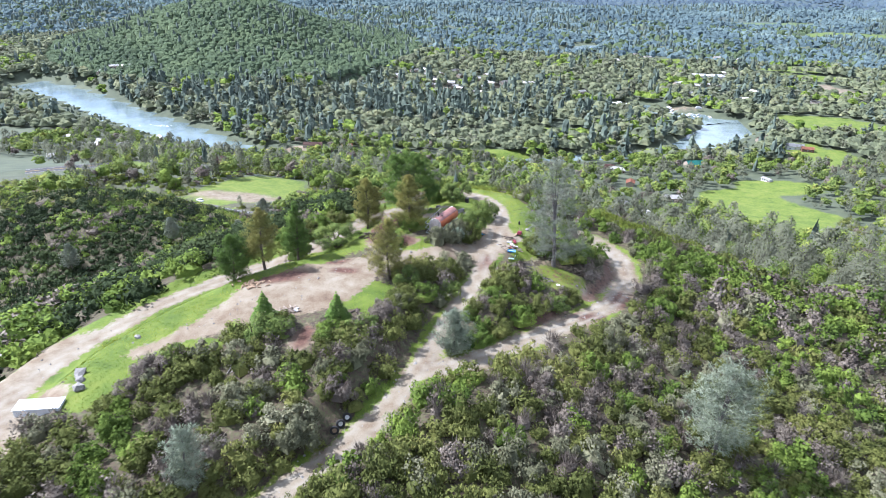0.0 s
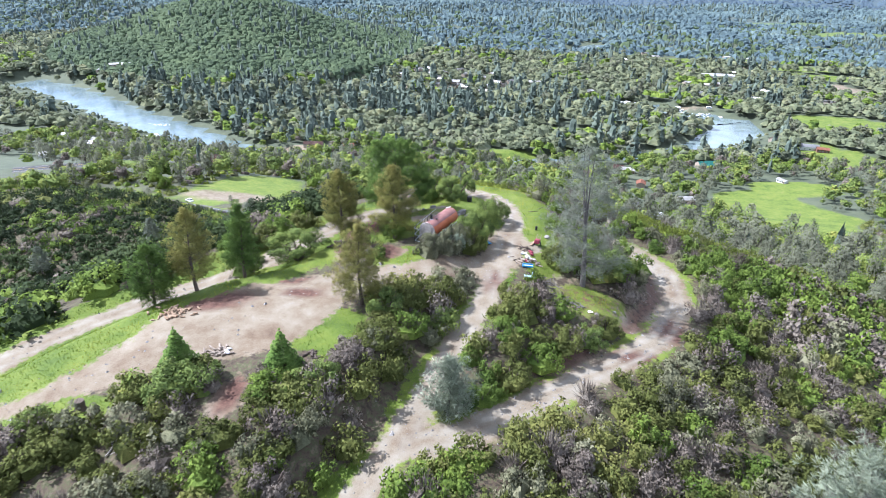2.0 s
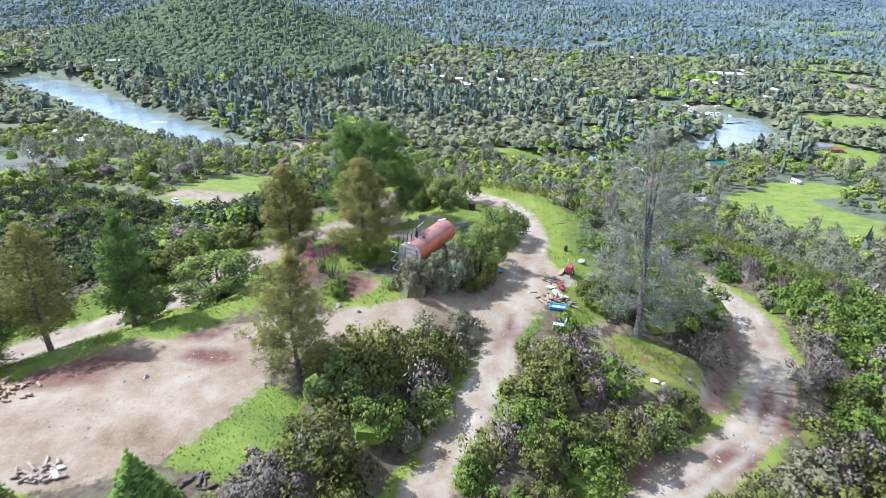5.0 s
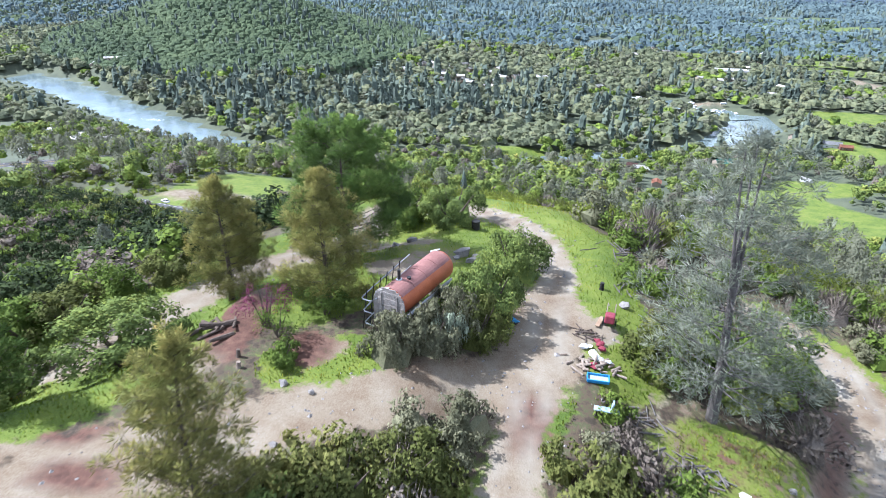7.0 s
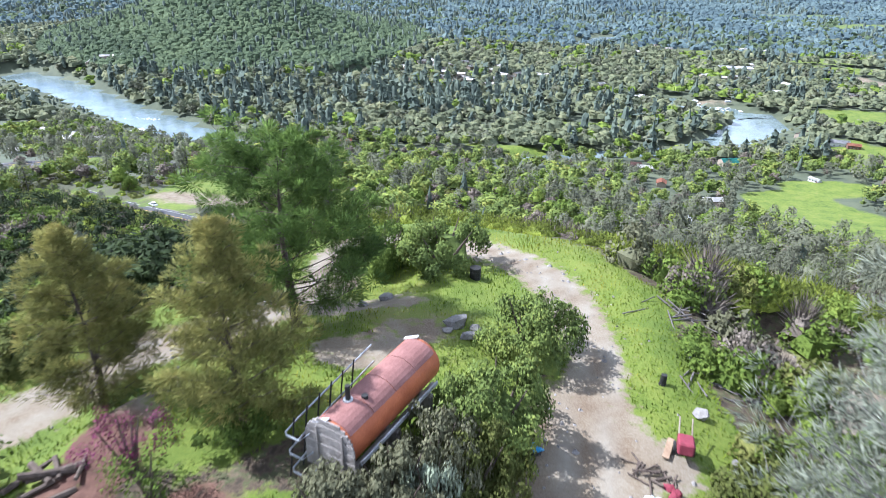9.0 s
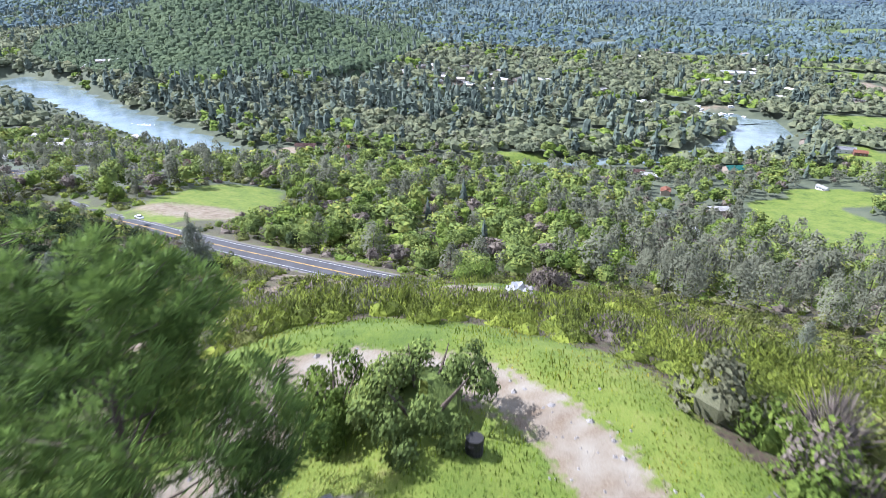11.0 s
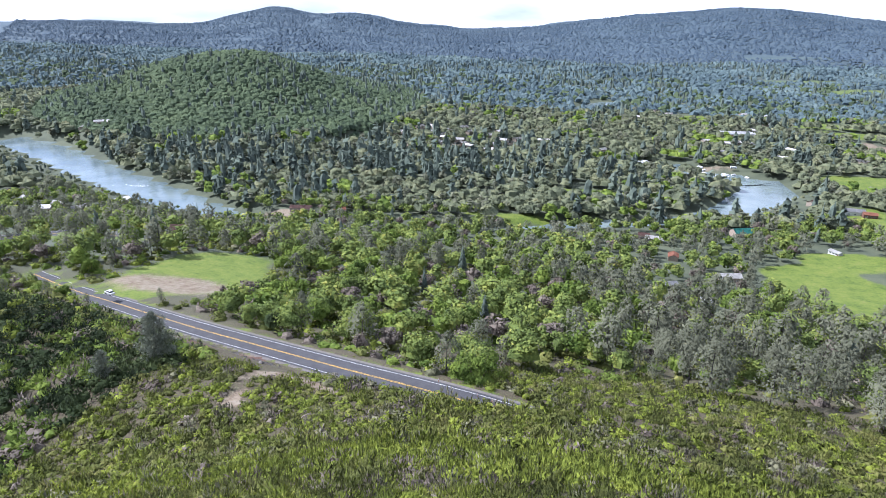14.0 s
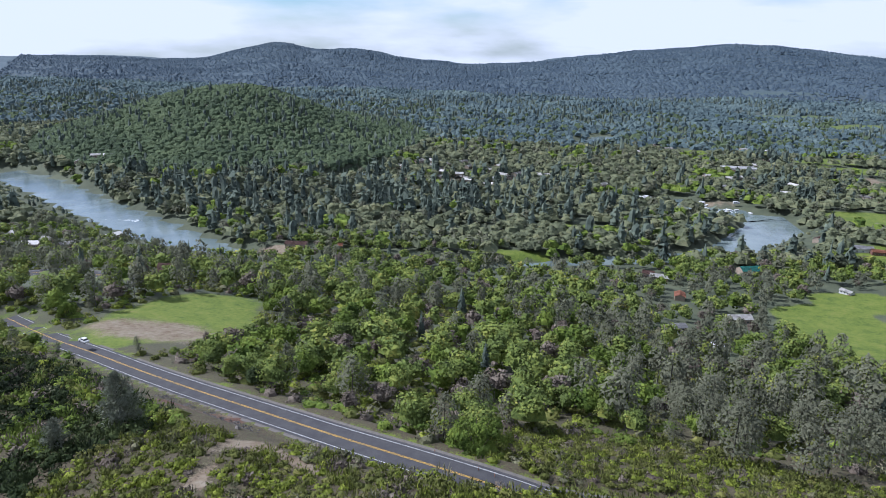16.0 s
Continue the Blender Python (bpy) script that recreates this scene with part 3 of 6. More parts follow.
def part(name, bm, mat, parent, label=""):
    """Links a bmesh, or a ready mesh, as one mesh object under a thing or a part."""
    if isinstance(bm, bmesh.types.BMesh):
        me = bpy.data.meshes.new(name)
        bm.to_mesh(me)
        bm.free()
        me.materials.append(mat)
    else:
        me = bm
    ob = new(name, me)
    ob.parent = parent
    return tagged(ob, label)


def thing(name, m, label, category, group=""):
    ob = new(name)
    ob.matrix_world = m
    return tagged(ob, label, category, group)


def box(bm, size, at=(0, 0, 0), turn=(0, 0, 0), bevel=0.0):
    m = pose(*at, *turn) @ Matrix.Diagonal((*size, 1))
    made = bmesh.ops.create_cube(bm, size=1, matrix=m)["verts"]
    if bevel:
        edges = {e for v in made for e in v.link_edges}
        bmesh.ops.bevel(bm, geom=list(edges), offset=bevel, segments=1, affect="EDGES")
    return bm


def tube(bm, points, radii, sides=8, cap=True):
    """A tapered tube along points."""
    pts = [Vector(p) for p in points]
    rings = []
    for i, p in enumerate(pts):
        d = (pts[min(i + 1, len(pts) - 1)] - pts[max(i - 1, 0)]).normalized()
        a = d.orthogonal().normalized() if abs(d.z) < 0.9 else d.cross(Vector((0, 1, 0))).normalized()
        b = d.cross(a)
        r = float(radii[i] if hasattr(radii, "__len__") else radii)
        rings.append([bm.verts.new(p + r * (math.cos(k * math.tau / sides) * a + math.sin(k * math.tau / sides) * b)) for k in range(sides)])
    for r0, r1 in zip(rings, rings[1:]):
        for k in range(sides):
            bm.faces.new((r0[k], r0[(k + 1) % sides], r1[(k + 1) % sides], r1[k]))
    if cap:
        bm.faces.new(rings[0][::-1]), bm.faces.new(rings[-1])
    return bm


def at_ground(x, y, dz=0.0):
    return float(ground(x, y)) + dz


# ---------------------------------------------------------------- ground, water, roads
def axis(*parts):
    out = [parts[0][0]]
    for a, b, step in parts:
        out += list(np.linspace(a, b, max(1, round((b - a) / step)) + 1)[1:])
    return np.array(out)


def build_ground():
    xs = axis((-3600, -900, 100), (-900, -260, 20), (-260, -60, 5), (-60, -48, 1.5), (-48, 28, 0.65), (28, 60, 2), (60, 260, 5), (260, 900, 20), (900, 3600, 100))
    ys = axis((-80, 14, 3), (14, 90, 0.65), (90, 130, 1.3), (130, 300, 2.8), (300, 700, 8), (700, 1600, 22), (1600, 4950, 65))
    X, Y = np.meshgrid(xs, ys)
    n, m = X.shape
    i = np.arange(n * m).reshape(n, m)
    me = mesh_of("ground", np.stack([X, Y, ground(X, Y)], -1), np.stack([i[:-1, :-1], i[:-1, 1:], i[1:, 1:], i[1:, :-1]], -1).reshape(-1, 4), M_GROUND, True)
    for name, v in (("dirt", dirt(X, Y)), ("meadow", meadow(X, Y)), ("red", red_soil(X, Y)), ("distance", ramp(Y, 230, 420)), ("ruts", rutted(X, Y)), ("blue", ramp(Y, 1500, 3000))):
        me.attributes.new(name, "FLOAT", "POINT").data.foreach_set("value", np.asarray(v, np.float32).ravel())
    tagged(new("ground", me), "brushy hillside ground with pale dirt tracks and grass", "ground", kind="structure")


def ribbon(name, line, mat, half, lift=0.0, shift=0.0, step=4.0, level=None, dash=None):
    """A strip along a line of x, y, height (or x, y, half width at one level)."""
    k = np.array(line, float)
    s = np.r_[0, np.cumsum(np.hypot(*np.diff(k[:, :2], axis=0).T))]
    u = np.linspace(0, s[-1], max(2, int(s[-1] / step)))
    p = np.stack([profile(u, np.stack([s, k[:, c]], 1)) for c in range(3)], 1)
    d = np.gradient(p[:, :2], axis=0)
    d /= np.linalg.norm(d, axis=1)[:, None]
    side = np.stack([-d[:, 1], d[:, 0]], 1)
    w = p[:, 2] if level is not None else np.full(len(p), half)
    z = np.full(len(p), level) if level is not None else p[:, 2] + lift
    a = np.c_[p[:, :2] + side * (shift + w)[:, None], z]
    b = np.c_[p[:, :2] + side * (shift - w)[:, None], z]
    n = len(p)
    f = np.array([(i, i + n, i + n + 1, i + 1) for i in range(n - 1) if dash is None or i % dash[1] < dash[0]])
    return mesh_of(name, np.r_[a, b], f, mat)


def build_water():
    for n, line in enumerate((RIVER_LEFT, RIVER_FAR, RIVER_END)):
        tagged(new("water", ribbon("water", [(x, y, w * 1.12 + 2) for x, y, w in line], M_WATER, 0, step=6, level=WATER)), "grey-green river reflecting the bright sky", "river", kind="structure")
    rng = np.random.default_rng(5)
    q = []
    for cx, cy, sx, sy, n in ((-250, 634, 14, 6, 130), (226, 936, 16, 5, 70), (-440, 752, 9, 2.5, 24)):
        c = np.c_[rng.normal(cx, sx, n), rng.normal(cy, sy, n), np.full(n, WATER + 0.15) + rng.random(n) * 0.2]
        a = rng.random(n) * math.tau
        u = np.c_[np.cos(a), np.sin(a), 0 * a] * rng.uniform(0.6, 2.4, n)[:, None]
        v = np.c_[-np.sin(a), np.cos(a), 0 * a] * rng.uniform(0.2, 0.7, n)[:, None]
        q.append(np.stack([c - u, c - v, c + u, c + v], 1))
    tagged(new("rapids", quads_mesh("rapids", np.concatenate(q), M_FOAM)), "white foaming rapids in the river", "rapids", kind="stuff")


def build_roads():
    for line, label in ((HIGHWAY_NEAR, "two-lane asphalt highway with painted lines"), (HIGHWAY, "curving asphalt highway above the river")):
        road = tagged(new("road", ribbon("road", line, M_ASPHALT, 4.7, 0.12)), label, "road", kind="structure")
        tagged(new("road_shoulder", ribbon("road_shoulder", line, M_GRAVEL, 5.7, 0.06)), "pale gravel shoulder beside the highway", "road shoulder", kind="structure")
        for shift in (-3.75, 3.75):
            part("edge_line", ribbon("edge_line", line, M_WHITE_LINE, 0.08, 0.135, shift), None, road, "white edge line")
        for shift in (-0.16, 0.16):
            part("centre_line", ribbon("centre_line", line, M_YELLOW_LINE, 0.07, 0.135, shift), None, road, "yellow centre line")


build_ground()
build_water()
build_roads()
# ---------------------------------------------------------------- planting
def unit(v):
    return v / np.maximum(np.linalg.norm(v, axis=-1, keepdims=True), 1e-9)


def faced(quads, way):
    """Adds to each quad the way that its clump faces."""
    return np.concatenate([quads, unit(way)[:, None, :]], 1)


def leaf_quads(rng, c, facing, length, width, loose=0.8, droop=None, way=None):
    """Diamond leaves at c that face roughly along facing."""
    n = len(c)
    f = unit(facing + loose * rng.normal(size=(n, 3)))
    a = unit(np.cross(f, rng.normal(size=(n, 3)) if droop is None else droop))
    b = np.cross(f, a)
    if droop is not None:
        a, b = b, a
    l, w = (np.broadcast_to(v, n)[:, None] * rng.uniform(0.7, 1.3, (n, 1)) * 0.5 for v in (length, width))
    return faced(np.stack([c + a * l, c + b * w - f * w * 0.3, c - a * l, c - b * w - f * w * 0.3], 1), facing if way is None else way)


def dome_quads(rng, rx, rz, z0, rings=3, sides=7, rough=0.2, full=False):
    """A lumpy low dome (or ball) that keeps the inside of a crown dense."""
    lo = -0.9 if full else 0.0
    el = np.linspace(lo, 0.92, rings + 1) * math.pi / 2
    k = np.arange(sides) * math.tau / sides
    r = 1 + rough * rng.normal(size=(rings + 1, sides))
    p = np.stack([rx * r * np.cos(el)[:, None] * np.cos(k), rx * r * np.cos(el)[:, None] * np.sin(k), z0 + rz * r * np.sin(el)[:, None] * np.ones(sides)], -1)
    nxt = np.roll(p, -1, 1)
    q = np.stack([p[:-1], nxt[:-1], nxt[1:], p[1:]], 2).reshape(-1, 4, 3)
    return faced(q, q.mean(1) - [0, 0, z0])


def shrub_shape(rng, k, clumps=16, upright=0.0, core=0.72, leaf=2.6):
    """A shrub of unit radius and unit height: rounded leaf clumps heaped over a dome."""
    az, el = rng.random(clumps) * math.tau, np.arcsin(rng.random(clumps) ** 0.8)
    r = rng.uniform(0.55, 0.9, clumps)
    cc = np.stack([r * np.cos(el) * np.cos(az), r * np.cos(el) * np.sin(az), 0.12 + 0.78 * r * np.sin(el)], 1)
    size_of = rng.uniform(0.75, 1.25, clumps) * 1.05 / math.sqrt(clumps)
    who = rng.integers(clumps, size=k)
    d = unit(rng.normal(size=(k, 3)) + [0, 0, 0.25] + 0.5 * cc[who])
    c = cc[who] + d * size_of[who][:, None] * rng.uniform(0.5, 1.15, (k, 1)) * [1, 1, 1 + upright]
    c[:, 2] = np.maximum(c[:, 2], 0.02)
    size = 1.15 / math.sqrt(k) * leaf
    way = 1.0 * d + 0.55 * unit(cc[who]) + [0, 0, 0.15]
    q = leaf_quads(rng, c, d, size * (1 + upright), size * (0.6 - 0.25 * upright), 0.55, (np.array([0, 0, 1.0]) + 0.3 * rng.normal(size=(k, 3))) if upright else None, way)
    return np.concatenate([dome_quads(rng, core, core * 0.8, 0.0, 2, 6), q])


def blade_shape(rng, k, core=0.6):
    """A fine-leaved shrub: many thin upright sprays over a low mound."""
    az, r = rng.random(k) * math.tau, np.sqrt(rng.random(k))
    top = 0.35 + 0.5 * np.sqrt(np.maximum(0, 1 - r ** 2)) + 0.2 * np.sin(3 * az + 7 * r)
    c = np.stack([r * np.cos(az), r * np.sin(az), np.maximum(0.08, top * rng.uniform(0.45, 0.98, k))], 1)
    d = unit(np.stack([0.5 * r * np.cos(az), 0.5 * r * np.sin(az), np.full(k, 0.9)], 1) + 0.3 * rng.normal(size=(k, 3)))
    f = unit(np.cross(d, rng.normal(size=(k, 3))))
    size = 2.5 / math.sqrt(k)
    l, w = d * size * rng.uniform(0.6, 1.3, (k, 1)), np.cross(f, d) * size * 0.24
    way = np.stack([0.8 * r * np.cos(az), 0.8 * r * np.sin(az), 0.45 + 0.4 * (1 - r)], 1) + 0.2 * rng.normal(size=(k, 3))
    return np.concatenate([dome_quads(rng, core * 1.15, core * 0.62, 0.0, 2, 6), faced(np.stack([c - l * 0.5, c + w * 0.7, c + l, c - w * 0.7], 1), way)])


def twig_shape(rng, k):
    """A bare, brushy shrub of thin upright twigs."""
    az, tilt = rng.random(k) * math.tau, rng.uniform(0.05, 1.15, k)
    d = np.stack([np.sin(tilt) * np.cos(az), np.sin(tilt) * np.sin(az), np.cos(tilt)], 1)
    c = d * rng.uniform(0.35, 0.9, (k, 1)) + rng.normal(size=(k, 3)) * 0.08
    c[:, 2] = np.maximum(c[:, 2], 0.05)
    f = unit(np.cross(d, rng.normal(size=(k, 3))))
    l, w = 0.2 * d * rng.uniform(0.6, 1.4, (k, 1)), 0.014 * np.cross(f, d)
    return np.concatenate([dome_quads(rng, 0.5, 0.45, 0.0, 2, 6), faced(np.stack([c - l, c + w, c + l, c - w], 1), d + 0.5 * rng.normal(size=(k, 3)))])


def oak_shape(rng, k, clumps=9, heads=False):
    """A round-headed tree of unit height and about unit width: leaf clumps over rounded heads."""
    az, el = rng.random(clumps) * math.tau, rng.uniform(-0.5, 1.4, clumps)
    r = rng.uniform(0.6, 1.05, clumps)
    cc = np.stack([0.33 * r * np.cos(el) * np.cos(az), 0.33 * r * np.cos(el) * np.sin(az), 0.56 + 0.27 * r * np.sin(el)], 1)
    who = rng.integers(clumps, size=k)
    d = unit(rng.normal(size=(k, 3)) + [0, 0, 0.35])
    c = cc[who] + d * rng.uniform(0.11, 0.18, (k, 1))
    size = 1.3 / math.sqrt(k)
    q = leaf_quads(rng, c, d, size * 1.25, size, 0.4, None, d + 0.8 * unit(cc[who] - [0, 0, 0.5]))
    core = (0.27, 0.32, 0.42) if heads else (0.4, 0.5, 0.4)
    return np.concatenate([dome_quads(rng, *core, 2, 6, 0.2), q])


def greypine_shape(rng, k):
    """An airy, tall, open crown."""
    z = rng.uniform(0.22, 1.0, k) ** 0.9
    wide = 0.25 * np.sin(np.clip((z - 0.12) / 0.9, 0, 1) * math.pi) ** 0.7 + 0.03
    arms = rng.uniform(0, math.tau, 9)
    az = arms[rng.integers(9, size=k)] + rng.normal(size=k) * 0.35 + z * 2
    r = wide * np.sqrt(rng.uniform(0.05, 1, k))
    c = np.stack([r * np.cos(az), r * np.sin(az), z + 0.04 * rng.normal(size=k)], 1)
    size = 1.3 / math.sqrt(k)
    out = unit(c * [1, 1, 0] + [0, 0, 0.15])
    return leaf_quads(rng, c, out, size * 1.2, size * 0.5, 0.5, np.array([0, 0, 1.0]) + 0.5 * rng.normal(size=(k, 3)), out + [0, 0, 0.55] + 0.3 * rng.normal(size=(k, 3)))


def fir_shape(rng, k):
    """A narrow dark conifer."""
    z = 1 - np.sqrt(rng.uniform(0, 0.86, k))
    z = 0.12 + 0.88 * z
    r = 0.17 * (1.03 - z) ** 0.8 * rng.uniform(0.5, 1.1, k)
    az = rng.random(k) * math.tau
    c = np.stack([r * np.cos(az), r * np.sin(az), z], 1)
    size = 0.8 / math.sqrt(k)
    q = leaf_quads(rng, c, unit(c * [1, 1, 0] + [0, 0, 0.06]), size * 1.6, size * 0.8, 0.35, np.array([0, 0, 1.0]) + 0.3 * rng.normal(size=(k, 3)))
    core = dome_quads(rng, 0.10, 0.75, 0.15, 2, 5)
    return np.concatenate([core, q])


def far_head(rng, rx, rz, sides=5, rough=0.2, rings=2):
    """A far tree: a small lumpy head down to the ground."""
    q = dome_quads(rng, rx, rz, 0.0, rings, sides, rough)
    q[:, 4] = unit(0.6 * q[:, 4] + [0, 0, 0.6])
    return q


def planted(rng, shapes, x, y, wide, tall, z=None):
    """Copies of the shapes at places, turned and sized, as one array of quads."""
    z = ground(x, y) if z is None else z
    which, a, out = rng.integers(len(shapes), size=len(x)), rng.random(len(x)) * math.tau, []
    for n, s in enumerate(shapes):
        i = np.flatnonzero(which == n)
        if not len(i):
            continue
        ca, sa = np.cos(a[i])[:, None, None], np.sin(a[i])[:, None, None]
        w, t = wide[i][:, None, None], tall[i][:, None, None]
        sx, sy, sz = s[None, :, :4, 0], s[None, :, :4, 1], s[None, :, :4, 2]
        p = np.stack([(sx * ca - sy * sa) * w + x[i][:, None, None], (sx * sa + sy * ca) * w + y[i][:, None, None], sz * t + z[i][:, None, None]], -1)
        nx, ny, nz = s[None, :, 4:, 0], s[None, :, 4:, 1], s[None, :, 4:, 2]
        f = np.stack([nx * ca - ny * sa, nx * sa + ny * ca, nz + 0 * ca], -1)
        out.append(np.concatenate([p, f], 2).reshape(-1, 5, 3))
    return np.concatenate(out) if out else np.zeros((0, 5, 3))


def spread(rng, x0, x1, y0, y1, gap):
    """Places on a jittered grid."""
    gx, gy = np.meshgrid(np.arange(x0, x1, gap), np.arange(y0, y1, gap))
    x, y = gx.ravel() + rng.uniform(-0.48, 0.48, gx.size) * gap, gy.ravel() + rng.uniform(-0.48, 0.48, gx.size) * gap
    return x, y


def before_water(x, y):
    """Whether open water or the highway lies just beyond a place, where only low growth stands."""
    m = np.zeros(np.shape(x), bool)
    for dy in (14, 28, 42):
        for line in (RIVER_LEFT, RIVER_FAR, RIVER_END):
            d, half = near_line(x, y + dy, line)
            m |= (d < half) & ((x < -200) | (x > 205) | (np.abs(x) < 18))
        m |= near_line(x, y + dy * 0.7, HIGHWAY_NEAR[:9])[0] < 6
        m |= (np.hypot((x + 152) / 40, (y + dy - 348) / 54) < 1) | (np.hypot((x - 200) / 50, (y + dy - 490) / 90) < 1)
    return m


def clear_of(x, y):
    """How far a place is kept free of brush, 0 to 1."""
    m = np.maximum(dirt(x, y), meadow(x, y))
    for line, half in ((MAIN, 1.6), (CREST, 2.3), (LOWER, 2.0), (HIGHWAY_NEAR, 7.5), (HIGHWAY, 7.5)):
        d, _ = near_line(x, y, line)
        m = np.maximum(m, (d < half) * 1.0)
    for line in (RIVER_LEFT, RIVER_FAR, RIVER_END):
        for dy, more in ((0, 1), (12, -5), (22, -13)):
            d, half = near_line(x, y + dy, line)
            m = np.maximum(m, (d < half + more) * ((dy == 0) | (x < -225) | (x > 215)) * 1.0)
    for dy in (7, 14, 21):
        d, _ = near_line(x - dy * 0.3, y + dy, HIGHWAY_NEAR[2:7])
        m = np.maximum(m, (d < 5) * 1.0)
    for dy in (9, 18, 27, 36, 44):
        d, _ = near_line(x, y + dy, HIGHWAY)
        m = np.maximum(m, (d < 6) * (vnoise(x, y, 13, 62) < 0.68) * 1.0)
    for cx, cy, r in KEEP_FREE:
        m = np.maximum(m, (np.hypot(x - cx, y - cy) < r) * 1.0)
    return m


HOUSES = [(-216, 450), (104.5, 626), (108, 563), (189, 673), (132, 512), (86, 470), (318, 758), (330, 1205), (238, 602), (290, 786), (-217, 668)]
town_rng = np.random.default_rng(91)
TOWN = [(town_rng.uniform(-215, -20), town_rng.uniform(985, 1150)) for _ in range(22)] + [(town_rng.uniform(-60, 470), town_rng.uniform(1010, 1420)) for _ in range(20)] + [(town_rng.uniform(-560, -330), town_rng.uniform(560, 690)) for _ in range(7)] + [(town_rng.uniform(-760, -560), town_rng.uniform(955, 1000)) for _ in range(3)]
KEEP_FREE = [(x, y, 9) for x, y in TOWN] + [(x * 0.985, y - 16, 8) for x, y in TOWN] + [(x * 0.97, y - 32, 7) for x, y in TOWN] + [(x * 0.92, y - 42, 6) for x, y in HOUSES] + [(-4.4, 67.5, 3.2), (-34, 31.5, 3.2), (-8.9, 33, 1.7), (-8.4, 31.2, 1.5)] + [(x, y, 12) for x, y in HOUSES] + [(x * 0.97, y - 16, 10) for x, y in HOUSES] + [(x * 0.94, y - 30, 7) for x, y in HOUSES] + [(94, 412, 8), (-150, 300, 12), (-138, 306, 12), (-165, 308, 12), (178, 452, 10), (190, 445, 12), (165, 460, 9)] + [(97, 429, 7), (95.5, 420, 7), (94, 411, 6), (200, 955, 30), (150, 962, 28), (250, 940, 26)]


def stuff(name, quads, mat, label, category):
    if len(quads):
        tagged(new(name, quads_mesh(name, quads, mat)), label, category, kind="stuff")


def build_brush():
    rng = np.random.default_rng(11)
    kinds = {"flank": [], "olive": [], "green": [], "sage": [], "dormant": [], "chamise": []}
    full = {k: [shrub_shape(rng, 520, 15, 0.0, 0.6, 3.0) for _ in range(8)] for k in ("olive", "green", "sage")}
    full["dormant"] = [np.concatenate([shrub_shape(rng, 230, 12, 0.0, 0.45, 1.9), twig_shape(rng, 130)]) for _ in range(5)] + [twig_shape(rng, 330) for _ in range(2)]
    half = {k: [shrub_shape(rng, 140, 10, 0.0, 0.62, 2.7) for _ in range(6)] for k in ("olive", "green", "sage", "dormant")}
    fine = [blade_shape(rng, 230) for _ in range(8)]
    mid = [blade_shape(rng, 80) for _ in range(8)]
    rare = [blade_shape(rng, 52, 0.6) for _ in range(4)] + [shrub_shape(rng, 64, 6, 0.0, 0.64, 2.4) for _ in range(3)]
    # the hill's near slopes: tall mixed brush
    x, y = spread(rng, -40, 62, 16, 100, 1.68)
    free = clear_of(x, y)
    west = near_line(x, y, [(-45, 30, 0), (-34, 52, 0), (-24, 62, 0), (-16, 76, 0), (-14, 90, 0)])[0] * np.sign(x - np.interp(y, [30, 52, 62, 76, 90], [-42, -34, -25, -17, -15]))
    top = (y > 84) & (np.abs(x + 2) < 60)
    keep = (free < 0.35) & (west > 1) & ~top & ~((x > -14) & (x < 4) & (y > 60) & (y < 90)) & ~((x > -26) & (x < -8) & (y > 44) & (y < 90))
    keep &= (rng.random(len(x)) < 0.93)
    x, y = x[keep], y[keep]
    v, u = vnoise(x, y, 6, 41) + rng.normal(size=len(x)) * 0.17, rng.random(len(x))
    kind = np.where(v < 0.28, "green", np.where(v < 0.52, "olive", np.where(v < 0.63, "dormant", np.where(v < 0.72, "sage", "olive"))))
    kind = np.where(u < 0.12, "dormant", np.where(u > 0.965, "sage", kind))
    kind = np.where((x > 6) & (y > 64) & (kind == "olive") & (u > 0.3), "green", kind)
    wide = rng.uniform(0.9, 1.65, len(x)) * (0.9 + 0.4 * vnoise(x, y, 9, 42))
    tall = wide * rng.uniform(0.95, 1.35, len(x))
    near = (np.hypot(x - 2, y - 28) < 48) | ((y > 58) & (np.abs(x - 5) < 24))
    for k in full:
        for shapes, some in ((full[k], (kind == k) & near), (half[k], (kind == k) & ~near)):
            kinds[k].append(planted(rng, shapes, x[some], y[some], wide[some], tall[some]))
    # the west flank
    x, y = spread(rng, -290, -14, 25, 262, 3.3)
    west = x - np.interp(y, [25, 52, 62, 76, 90, 125, 150, 190, 222, 262], [-44, -36, -27, -18, -18, -80, -94, -93, -85, -85])
    keep = (west < 0) & (clear_of(x, y) < 0.35) & (x > -48 - (y - 20) * 1.0)
    x, y = x[keep], y[keep]
    v = vnoise(x, y, 9, 43) + rng.normal(size=len(x)) * 0.15
    wide = rng.uniform(2.0, 3.2, len(x))
    half["flank"] = half["olive"]
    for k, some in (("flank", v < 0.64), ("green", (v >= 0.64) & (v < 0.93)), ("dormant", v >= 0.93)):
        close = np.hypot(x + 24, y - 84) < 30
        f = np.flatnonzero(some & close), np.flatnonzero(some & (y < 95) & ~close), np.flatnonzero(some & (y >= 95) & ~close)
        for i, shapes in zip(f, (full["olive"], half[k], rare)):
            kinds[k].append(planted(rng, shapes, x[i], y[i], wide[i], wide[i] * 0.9))
